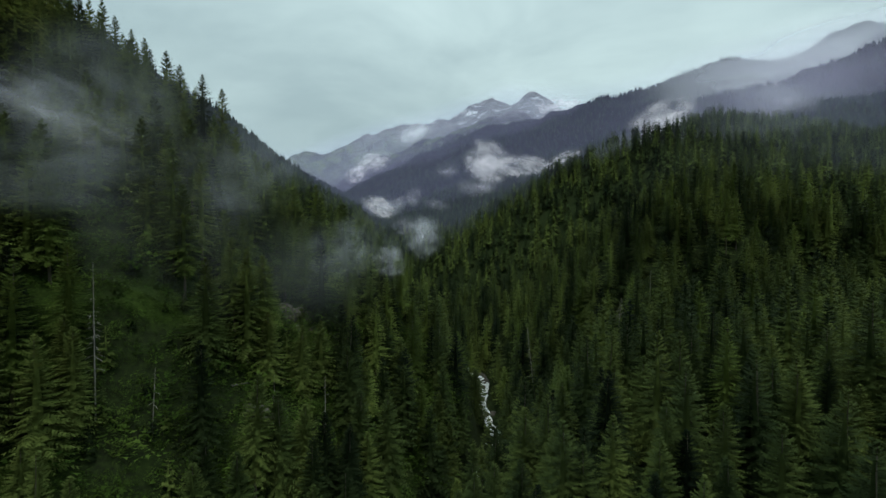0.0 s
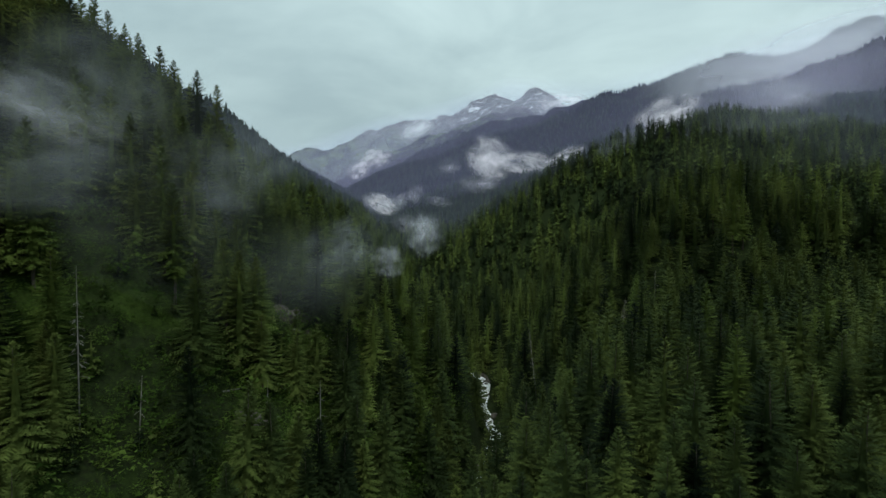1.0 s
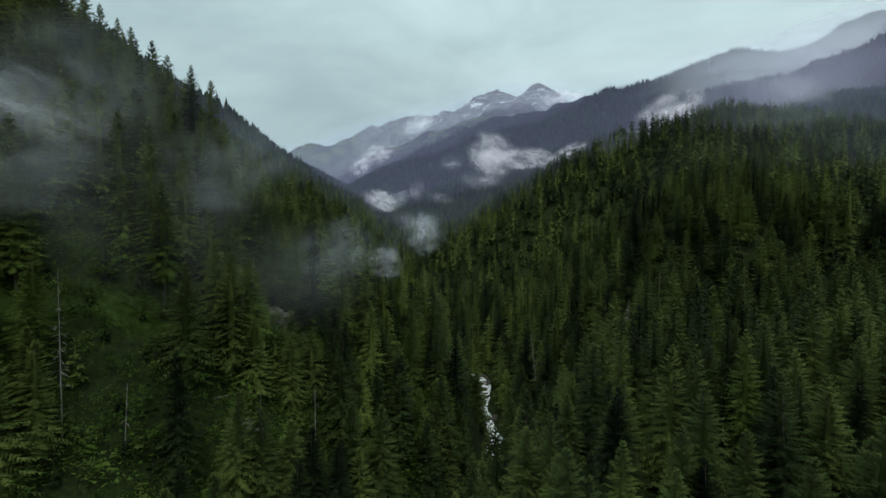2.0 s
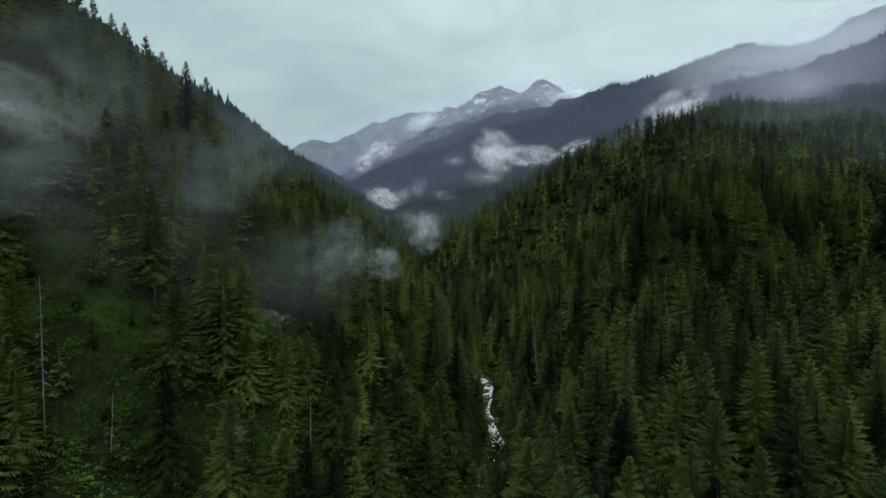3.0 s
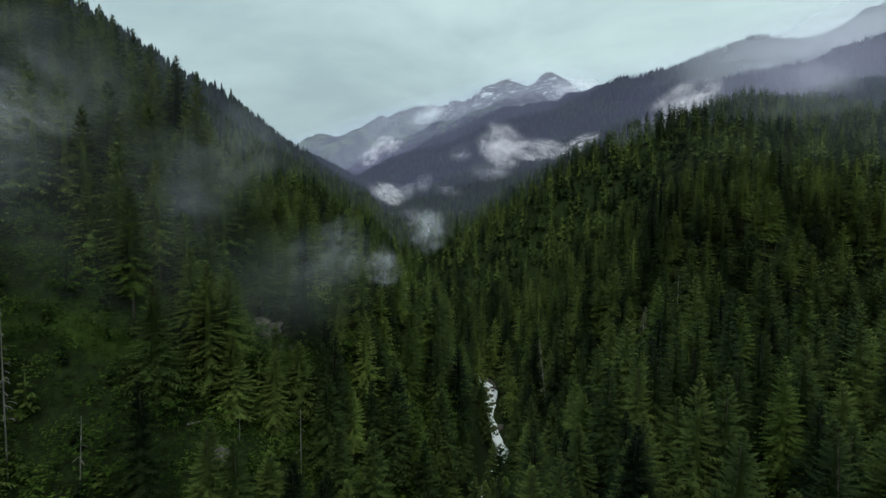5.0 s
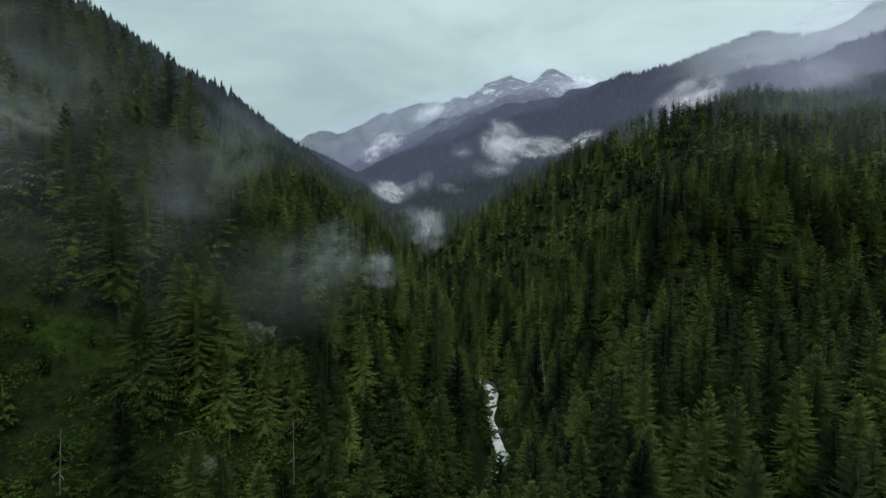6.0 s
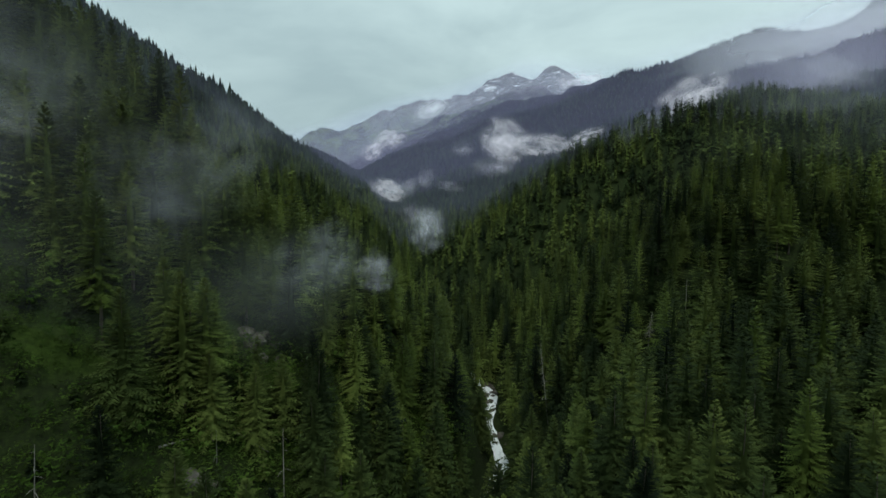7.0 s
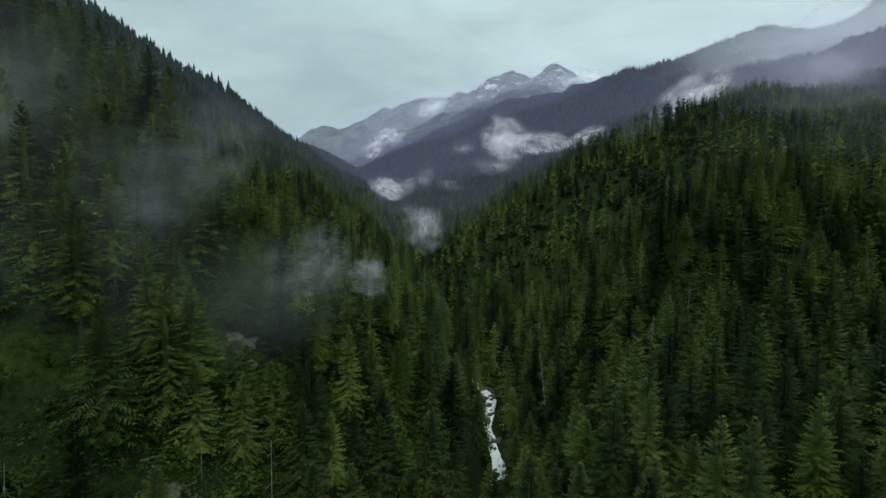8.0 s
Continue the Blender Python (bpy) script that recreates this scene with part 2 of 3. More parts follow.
RAGGED = mist_material("ragged_cloud", 0.82, 0.30, 0.68, 1.4, edge=0.9, tear=1.3)
WISP = mist_material("wisp", 0.36, 0.32, 0.70, 1.7, tint=(0.84, 0.84, 0.92), edge=1.3, tear=1.2)
THIN_MIST = mist_material("thin_mist", 0.15, 0.34, 0.72, 1.7, tint=(0.80, 0.84, 0.90), edge=1.2, tear=0.8)

# ---- the lie of the land ----
rng = np.random.default_rng(7)
LATTICE = rng.random((256, 256))


def value_noise(x, y, size):
    u, v = np.asarray(x, float) / size + 511.3, np.asarray(y, float) / size + 733.7
    i, j = np.floor(u).astype(int), np.floor(v).astype(int)
    a, b = u - i, v - j
    a, b = a * a * (3 - 2 * a), b * b * (3 - 2 * b)
    i0, i1, j0, j1 = i % 256, (i + 1) % 256, j % 256, (j + 1) % 256
    return (LATTICE[i0, j0] * (1 - a) + LATTICE[i1, j0] * a) * (1 - b) + (LATTICE[i0, j1] * (1 - a) + LATTICE[i1, j1] * a) * b - 0.5


def fbm(x, y, size, octaves=4):
    return sum(value_noise(np.asarray(x) + 31.7 * k, np.asarray(y) - 17.3 * k, size / 2 ** k) / 2 ** k for k in range(octaves))


def smooth_max(a, b, k):
    h = np.clip(0.5 + 0.5 * (a - b) / k, 0, 1)
    return b * (1 - h) + a * h + k * h * (1 - h)


def smooth_min(a, b, k):
    return -smooth_max(-a, -b, k)


def smooth_step(v, lo, hi):
    t = np.clip((v - lo) / (hi - lo), 0, 1)
    return t * t * (3 - 2 * t)


def floor_height(y):
    return np.interp(y, (-5000, -200, 0, 100, 150, 211, 257, 320, 400, 600, 900, 1500, 2300, 4800), (-300, -62, -38, -24, -16, -6, 3, 20, 45, 70, 98, 150, 210, 500))


def axis_x(y):
    """The valley's deepest line."""
    return np.interp(y, (-5000, -200, 0, 100, 150, 211, 257, 320, 400, 600, 900, 1500, 2500, 4800), (-200, -60, -30, -14, 6, 19, 19, 5, -25, -50, -80, -150, -350, -900))


def stream_x(y):
    """The stream winds about it."""
    return np.interp(y, (-5000, -200, 0, 100, 150, 180, 195, 202, 209, 216, 222, 226, 233, 238, 243, 248, 254, 260, 270, 285, 330, 420), (-200, -60, -30, -14, 4, 13, 17, 19, 22.2, 20.8, 20, 18.5, 16, 16.8, 18.3, 20.5, 21, 18.5, 12, 4, 0, -30))


# crests: (x, y, z) along each, and how steeply its sides fall
WOODED_SHOULDER = (0.55, ((2000, 1152, 560), (1440, 1280, 420), (1120, 1280, 318), (880, 1280, 280), (752, 1280, 255), (595, 1296, 212), (400, 1344, 127)))
LONG_RIDGE = (0.50, ((2300, 1800, 930), (1577, 1800, 765), (1400, 1800, 780), (1219, 1800, 712), (1038, 1800, 695), (877, 1800, 645), (736, 1790, 590), (555, 1770, 545), (404, 1740, 495), (233, 1650, 398), (130, 1560, 300), (40, 1480, 215)))
MIDDLE_RIDGE = (0.52, ((700, 2380, 660), (350, 2300, 585), (170, 2300, 540), (-10, 2290, 462), (-216, 2270, 352), (-370, 2240, 250), (-480, 2200, 190)))
TURF_RIDGE = (0.78, ((500, 3300, 900), (200, 3200, 800), (-157, 3150, 676), (-443, 3100, 532), (-700, 3050, 340)))
SNOW_PEAKS = (0.80, ((2200, 4200, 1000), (1300, 4100, 900), (960, 4000, 1040), (898, 4000, 1092), (697, 4000, 1225), (560, 4000, 1135), (384, 4000, 1130), (250, 4000, 1094), (71, 4000, 1027), (-107, 4000, 982), (-375, 4000, 925), (-554, 3990, 850), (-822, 3980, 800), (-1068, 3960, 772), (-1200, 3950, 650), (-1700, 3900, 560), (-2600, 3600, 700)))
NEAR_RIDGE = (0.85, ((-760, 480, 500), (-499, 520, 357), (-382, 560, 291), (-331, 620, 253), (-285, 660, 230), (-266, 700, 205), (-217, 760, 167), (-184, 820, 132), (-150, 880, 105)))
RIDGE_BEHIND = (0.60, ((-2600, -900, 700), (-700, -700, 420), (0, -900, 260), (800, -600, 420), (2600, -700, 700)))
RIDGE_EAST = (0.60, ((2600, -700, 700), (2500, 600, 760), (2300, 1800, 980)))
RIDGE_WEST = (0.80, ((-2600, 3600, 700), (-2300, 1500, 760), (-1100, 560, 560), (-760, 480, 500)))
RIDGE_SOUTHWEST = (0.95, ((-2600, -900, 700), (-1500, 0, 620), (-760, 480, 500)))
RIDGES = (WOODED_SHOULDER, LONG_RIDGE, MIDDLE_RIDGE, TURF_RIDGE, SNOW_PEAKS, NEAR_RIDGE, RIDGE_BEHIND, RIDGE_EAST, RIDGE_WEST, RIDGE_SOUTHWEST)


def ridge_height(x, y, fall, crest):
    best = np.full(np.shape(x), -1e4)
    for (x0, y0, z0), (x1, y1, z1) in zip(crest, crest[1:]):
        dx, dy = x1 - x0, y1 - y0
        s = np.clip(((x - x0) * dx + (y - y0) * dy) / (dx * dx + dy * dy), 0, 1)
        d = np.hypot(x - x0 - s * dx, y - y0 - s * dy)
        best = np.maximum(best, z0 + s * (z1 - z0) - fall * d * (1 - 0.00012 * np.minimum(d, 2000)))
    return best


def land(x, y):
    """The height of the ground."""
    x, y = np.asarray(x, float), np.asarray(y, float)
    floor, axis = floor_height(y), axis_x(y)
    half = 6 + 0.085 * np.clip(y - 250, 0, 900)
    # the wooded hill across the stream: steep banks, a broad shelf on the near side, then the face that leans back to a long crest
    side = floor + (0.65 + 0.4 * smooth_step(-y, -310, -245) + 0.55 * smooth_step(-y, -178, -120)) * (x - axis - half)
    shelf = smooth_min(24 + 0.28 * (x - 30), 37 + 0 * x, 6) + 0.30 * np.clip(y - 165, 0, 300) - 0.3 * np.clip(100 - y, 0, 400)
    near = smooth_step(-y, -400, -300)
    face = 75 + 0.38 * (np.maximum(y, 222) - 215) + 0.05 * (x - 123) - 0.19 * np.clip(x - 250, 0, 160) - near * (5 + 0.12 * np.clip(x - 140, 0, 100)) - 1.6 * np.clip(222 - y, 0, 300)
    hill = smooth_min(smooth_min(side, smooth_max(shelf, face, 8), 12), 194 + 0 * x, 24)
    brow = np.interp(x, (60, 113, 150, 180, 206, 238, 304, 403, 600), (500, 485, 410, 405, 440, 470, 545, 535, 500))
    hill = hill - 0.42 * np.clip(y - brow, 0, 500)
    # the steep spur on the near bank
    crest = np.interp(x, (-90, -66, -52, -33), (186, 178, 181, 196))
    spur = 50 - np.where(x > -85, x + 62, 0.8 * (x + 85) - 23) + 0.44 * (np.minimum(y, crest) - 115) - 0.4 * np.clip(112 - y, 0, 200) - 0.9 * np.clip(y - crest, 0, 400)
    spur = smooth_min(spur, 240 + 0 * x, 30) + 10 * np.exp(-((x + 70) / 13) ** 2 - ((y - 130) / 17) ** 2) + 8 * np.exp(-(x / 9) ** 2 - ((y - 172) / 9) ** 2)
    # the bank that goes on behind the spur
    bank = smooth_min(floor + np.minimum(1.1 * (axis - x - half + 5), 13 + 0.5 * (axis - x - half + 5)), 140 + 0.12 * (y - 400), 30) - 400 * smooth_step(-y, -230, -120)
    z = smooth_max(smooth_max(smooth_max(floor, hill, 6), spur, 6), bank, 6)
    rough = 9 * fbm(x, y, 95, 3) + 3.2 * fbm(x + 400, y, 21, 3)
    z = z + rough * np.clip(np.abs(x - axis) / 16 - 0.3, 0, 1)
    away = smooth_step(np.hypot(x, y), 300, 1400)
    for fall, crest in RIDGES:
        r = ridge_height(x, y, fall, crest)
        z = smooth_max(z, r + away * (95 * fbm(x, y, 420, 5) + 30 * fbm(x, y + 900, 110, 4) + 18 * fbm(x, 0.3 * y, 60, 3) * np.clip((r - 700) / 200, 0, 1)) * np.clip((r - floor) / 200, 0.1, 1), 14)
    # the bed of the stream
    bed = np.exp(-((x - stream_x(y)) / 5.2) ** 4) * smooth_step(-y, -420, -330)
    return z * (1 - bed) + (floor - 2.0) * bed


def mesh_of(name, verts, faces, material, smooth=False):
    """A mesh from an array of places and one of triangles or quads."""
    verts, faces = np.asarray(verts, np.float32), np.asarray(faces, np.int32)
    me = bpy.data.meshes.new(name)
    me.vertices.add(len(verts))
    me.vertices.foreach_set("co", verts.ravel())
    n = faces.shape[1]
    me.loops.add(faces.size)
    me.loops.foreach_set("vertex_index", faces.ravel())
    me.polygons.add(len(faces))
    me.polygons.foreach_set("loop_start", np.arange(0, faces.size, n, dtype=np.int32))
    me.polygons.foreach_set("use_smooth", np.full(len(faces), smooth))
    me.materials.append(material)
    me.update(calc_edges=True)
    return me


def grid_faces(rows, cols, closed=False):
    i, j = np.meshgrid(np.arange(rows - 1), np.arange(cols if closed else cols - 1), indexing="ij")
    k = (j + 1) % cols
    return np.stack((i * cols + j, i * cols + k, (i + 1) * cols + k, (i + 1) * cols + j), -1).reshape(-1, 4)


front = np.linspace(-52, 52, 380)
round_angles = radians(1) * np.concatenate((front, np.linspace(55, 305, 84)))
reach = np.concatenate(([0.5], np.geomspace(12, 4850, 220)))
ga, gr = np.meshgrid(round_angles, reach)
gx, gy = gr * np.sin(ga), gr * np.cos(ga)
ground_verts = np.stack((gx, gy, land(gx, gy)), -1).reshape(-1, 3)
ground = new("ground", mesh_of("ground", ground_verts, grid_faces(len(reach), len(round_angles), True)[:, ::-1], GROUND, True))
tagged(ground, "steep mossy valley sides rising to bare snow-flecked mountains", "ground", kind="structure")

# ---- the stream ----
ys = np.arange(-60, 276, 1.0)
across = np.linspace(-1, 1, 9)
wide = np.interp(ys, (-60, 150, 200, 209, 216, 222, 227, 234, 242, 247, 257, 262, 280), (3, 3, 1.6, 2.7, 1.4, 1.7, 2.7, 4.1, 3.3, 1.7, 2.0, 1.4, 1.6)) * (1.12 + 0.5 * fbm(ys, 0 * ys, 5, 2))
sx = stream_x(ys)[:, None] + across[None] * wide[:, None]
sz = (floor_height(ys) - 1.15 + 0.5 * fbm(ys, 0 * ys + 50, 6, 2))[:, None] + 0.35 * fbm(sx, ys[:, None] + 0 * sx, 2.2, 2)
stream = new("stream", mesh_of("stream", np.stack((sx, ys[:, None] + 0 * sx, sz), -1).reshape(-1, 3), grid_faces(len(ys), 9)[:, ::-1], WATER, True))
tagged(stream, "foaming white mountain torrent in a rocky bed", "stream", kind="structure")


# ---- trees ----
def crown_radius(t, radius, shape):
    """Half the crown's width at a share t of its height."""
    return radius * (1 - t) ** shape * np.minimum(1, 0.62 + 2.2 * t) + 0.18


def core(height, base, radius, shape, sides=5):
    """An opaque inner cone for the dense twigs, added to keep light out of a crown."""
    ring, verts = [], []
    for k in range(sides + 1):
        f = 2 * math.pi * k / sides
        ring.append([(radius * w * math.cos(f), radius * w * math.sin(f), base + (height - base) * h) for h, w in ((0.04, 0.15), (0.5, 0.19 * 0.5 ** shape), (0.88, 0.02))])
    for a, b in zip(ring, ring[1:]):
        for i in range(2):
            verts += [a[i], b[i], b[i + 1], a[i], b[i + 1], a[i + 1]]
    return np.array(verts, np.float32)


def fronds(gen, height, base, radius, tiers, each, sprays, shape=0.7, broad=1.0, thick=1.0):
    """The crown of a spruce: loose tiers of flat boughs, every bough a spine set with narrow sprays at both sides."""
    verts, up = [], np.array((0, 0, 1.0))
    for i in range(tiers):
        tier = (i + 0.5) / tiers
        for k in range(each):
            t = min(max(tier + gen.uniform(-0.45, 0.45) / tiers, 0.0), 0.995) ** 0.92
            z0 = base + (height - base) * t
            long = crown_radius(t, radius, shape) * (gen.uniform(0.72, 1.12) if gen.uniform() < 0.8 else gen.uniform(0.4, 0.7))
            phi = 2 * math.pi * (k + gen.uniform(-0.35, 0.35)) / each + i * 2.4
            out = np.array((math.cos(phi), math.sin(phi), 0.0))
            side = np.array((-math.sin(phi), math.cos(phi), 0.0))
            rise, drop = -0.10 + 0.9 * t * t + gen.uniform(-0.1, 0.1), 0.40 - 0.3 * t
            u = np.linspace(0.28, 0.94, sprays)
            spine = out * (long * u)[:, None] + up * (z0 + long * (rise * u - drop * u * u + 0.16 * u ** 4))[:, None]
            along = (spine[-1] - spine[-2])
            along = along / np.linalg.norm(along)
            for a, v in zip(spine, u):
                length = broad * (0.27 * long * (1.15 - 0.8 * v) + 0.18) * gen.uniform(0.7, 1.3)
                for s in (-1, 1):
                    way = side * (s * gen.uniform(0.7, 1.0)) + along * gen.uniform(0.6, 1.0) - up * gen.uniform(0.0, 0.45)
                    verts += [a - along * 0.14 * thick * length, a + along * thick * (0.1 + 0.24 * length), a + way * length]
                if gen.uniform() < 0.4:
                    verts += [a, a + along * 0.22 * length, a + along * 0.3 * length - up * length * gen.uniform(0.5, 0.9)]
            a = spine[-1]
            verts += [a + side * 0.08, a - side * 0.08, a + along * (0.2 * long + 0.15)]
    for k in range(3):
        f = 2.1 * k
        verts += [up * height * 1.01, np.array((0.1 * math.cos(f), 0.1 * math.sin(f), height * 0.96)), np.array((0.1 * math.cos(f + 2.1), 0.1 * math.sin(f + 2.1), height * 0.96))]
    return np.concatenate((core(height, base, radius, shape), np.array(verts, np.float32)))


def fans(gen, height, base, radius, boughs, shape=0.7, wide=0.2, hang=0.0):
    """The same crown for trees farther off: every bough a fan of three narrow sprays."""
    i = np.arange(boughs)
    t = np.minimum((i + gen.uniform(0, 1, boughs)) / boughs, 0.995) ** 0.9
    phi = i * 2.39996 + gen.uniform(-0.5, 0.5, boughs)
    full = crown_radius(t, radius, shape) * gen.uniform(0.78, 1.12, boughs)
    z0, up = base + (height - base) * t, np.array((0, 0, 1.0))
    verts = []
    for turn, share, dip in ((0.0, 1.0, 0.0), (0.55, 0.85, 0.1), (-0.55, 0.85, 0.1)):
        f = phi + turn
        root = np.stack((np.cos(phi), np.sin(phi), 0 * f), -1) * (full * 0.2)[:, None] + up * (z0 + hang * full)[:, None]
        tip = np.stack((np.cos(f), np.sin(f), 0 * f), -1) * (full * share)[:, None] + up * (z0 + full * (0.75 * t * t - 0.32 - dip + gen.uniform(-0.12, 0.12, boughs)))[:, None]
        side = np.stack((-np.sin(f), np.cos(f), gen.uniform(-0.5, 0.5, boughs)), -1) * ((0.3 + wide * full) * 0.5)[:, None]
        middle = root * 0.45 + tip * 0.55 + up * (0.08 * full)[:, None]
        verts.append(np.stack((root - side * 0.5, middle + side, tip), 1))
        verts.append(np.stack((root + side * 0.5, tip, middle - side), 1)[: len(i) // 2] if turn == 0 else verts[-1][:0])
    verts = np.concatenate(verts).reshape(-1, 3)
    spire = np.array(((0, 0, height * 1.01), (0.14, 0, height * 0.93), (-0.1, 0.12, height * 0.93), (0, 0, height * 1.01), (-0.1, 0.12, height * 0.93), (-0.1, -0.12, height * 0.93)))
    return np.concatenate((core(height, base, radius, shape, 4), verts, spire)).astype(np.float32)


def shingles(gen, height, base, radius, boughs, shape=0.6, wide=0.3):
    """A full crown for the woods across the valley: hanging boughs, each a folded leaf-shaped spray, lapped like shingles."""
    i = np.arange(boughs)
    t = np.minimum((i + gen.uniform(0, 1, boughs)) / boughs, 0.995) ** 0.85
    phi = i * 2.39996 + gen.uniform(-0.6, 0.6, boughs)
    full = crown_radius(t, radius, shape) * gen.uniform(0.74, 1.14, boughs)
    z0, up = base + (height - base) * t, np.array((0, 0, 1.0))
    out = np.stack((np.cos(phi), np.sin(phi), 0 * phi), -1)
    side = np.stack((-np.sin(phi), np.cos(phi), gen.uniform(-0.3, 0.3, boughs)), -1) * (0.22 + wide * full * gen.uniform(0.7, 1.2, boughs))[:, None]
    root = out * (full * 0.25)[:, None] + up * (z0 + full * 0.30)[:, None]
    tip = out * full[:, None] + up * (z0 - full * (0.45 - 0.5 * t * t) + gen.uniform(-0.15, 0.15, boughs) * full)[:, None]
    fold = root * 0.42 + tip * 0.58 + up * (0.10 * full)[:, None]
    left, right = fold + side - up * (0.16 * full)[:, None], fold - side - up * (0.16 * full)[:, None]
    verts = np.concatenate((np.stack((root, left, tip), 1), np.stack((root, tip, right), 1))).reshape(-1, 3)
    spire = np.array(((0, 0, height * 1.01), (0.2, 0, height * 0.93), (-0.15, 0.18, height * 0.93), (0, 0, height * 1.01), (-0.15, 0.18, height * 0.93), (-0.15, -0.18, height * 0.93)))
    return np.concatenate((core(height, base, radius, shape, 4), verts, spire)).astype(np.float32)


def tube(points, radii, sides=7):
    """A tapered round bar along points, closed at its end."""
    verts, faces = [], []
    for p, r in zip(points, radii):
        for k in range(sides):
            f = 2 * math.pi * k / sides
            verts.append((p[0] + r * math.cos(f), p[1] + r * math.sin(f), p[2]))
    for i in range(len(points) - 1):
        for k in range(sides):
            a, b = i * sides + k, i * sides + (k + 1) % sides
            faces += [(a, b, b + sides), (a, b + sides, a + sides)]
    return np.array(verts), np.array(faces)


def outward(dx, dy):
    """The way that a crown's outside faces, at places about its stem."""
    h = np.hypot(dx, dy) + 0.35
    return np.stack((0.78 * dx / h, 0.78 * dy / h, 0 * dx + 0.62), -1)


def soup(name, verts, material):
    """A mesh of loose triangles; more columns, if there are any, become the shade and the crown's turn."""
    me = mesh_of(name, verts[:, :3], np.arange(len(verts)).reshape(-1, 3), material)
    if verts.shape[1] > 3:
        me.attributes.new("shade", "FLOAT", "POINT").data.foreach_set("value", np.ascontiguousarray(verts[:, 3], np.float32))
    crown = outward(verts[:, 0], verts[:, 1]) if verts.shape[1] == 3 else verts[:, 4:7]
    me.attributes.new("crown", "FLOAT_VECTOR", "POINT").data.foreach_set("vector", np.ascontiguousarray(crown, np.float32).ravel())
    return me


def part(name, mesh, parent, label=""):
    ob = new(name, mesh)
    ob.parent = parent
    return tagged(ob, label)


def make_spruce(name, seed, height, radius, base, shape, label, needles=ONE_NEEDLES):
    """One tree at the world's origin: an Empty with trunk and crown."""
    gen = np.random.default_rng(seed)
    tree = new(name)
    tagged(tree, label, "tree", "conifers of the valley sides")
    zs = np.linspace(-1.5, height * 0.97, 9)
    bend = np.cumsum(gen.normal(0, 0.05, (9, 2)), 0)
    v, f = tube([(bx, by, z) for (bx, by), z in zip(bend, zs)], np.linspace(height * 0.0125, 0.03, 9))
    part("trunk", mesh_of("trunk", v, f, BARK, True), tree, "grey-brown scaly trunk")
    part("crown", soup("crown", fronds(gen, height, base, radius, 31, 9, 6, shape, 0.98), needles), tree)
    return tree


SPRUCES = [
    make_spruce("spruce", 11, 28, 6.4, 2.0, 0.86, "tall dark green spruce on the steep valley side"),
    make_spruce("spruce", 12, 25, 6.0, 1.5, 0.82, "dense dark green spruce in the valley forest"),
    make_spruce("spruce", 13, 30, 5.4, 4.0, 0.78, "slender tall spruce with a bare lower trunk"),
    make_spruce("spruce", 14, 23, 6.2, 1.2, 0.90, "broad conical green spruce in the valley forest"),
    make_spruce("spruce", 15, 27, 4.9, 6.0, 0.74, "narrow shaggy spruce with a bare lower trunk"),
    make_spruce("spruce", 16, 19, 5.2, 1.0, 0.85, "young bushy green spruce on the valley side"),
]
LARCHES = [
    make_spruce("larch", 21, 27, 5.4, 4.0, 0.80, "light yellow-green larch standing out of the dark forest", LARCH),
    make_spruce("larch", 22, 24, 4.9, 6.0, 0.76, "light green airy larch with a pale bare trunk", LARCH),
]


def star_tree(gen, height, radius, levels, points):
    verts = []
    for i in range(levels):
        t = i / levels
        low = height * (0.08 + 0.9 * t)
        top = min(height, low + height * (1.5 / levels))
        r = radius * (1 - t) ** 0.8 + 0.12
        turn = gen.uniform(0, 6)
        ring = []
        for k in range(points * 2):
            rr = r * (gen.uniform(0.85, 1.2) if k % 2 else gen.uniform(0.45, 0.65))
            f = turn + math.pi * k / points
            ring.append((rr * math.cos(f), rr * math.sin(f), low - (0.06 * height * gen.uniform(0.2, 1.0) if k % 2 else -0.03 * height)))
        for k in range(points * 2):
            verts += [ring[k], ring[(k + 1) % (points * 2)], (0, 0, top)]
    return np.array(verts, np.float32)


g = np.random.default_rng(5)
FIVE = ((26, 6.0, 0.05, 0.84), (28, 5.6, 0.10, 0.80), (24, 6.1, 0.04, 0.88), (29, 5.2, 0.15, 0.76), (21, 5.8, 0.04, 0.86))
MID = [fronds(g, h, h * b, r, 23, 8, 4, s, 1.2, 1.4) for h, r, b, s in FIVE]
DEEP = [fronds(g, h, h * b, r, 18, 7, 3, s, 1.25, 1.5) for h, r, b, s in FIVE]
YOUNG = [fans(g, h, 0.2, r, 20, 0.7, 0.5) for h, r in ((5.0, 1.7), (7.5, 2.1), (3.5, 1.4))]
STAR = [shingles(g, h, h * 0.06, r, 48, 0.6, 0.36) for h, r in ((25, 4.2), (28, 3.9), (22, 4.2), (26, 3.7))]
CONE_TALL = [star_tree(g, h, r, 3, 4) for h, r in ((22, 3.8), (25, 3.6), (19, 3.7))]
CONE = [star_tree(g, h, r, 2, 4) for h, r in ((22, 3.8), (25, 3.6), (19, 3.7))]


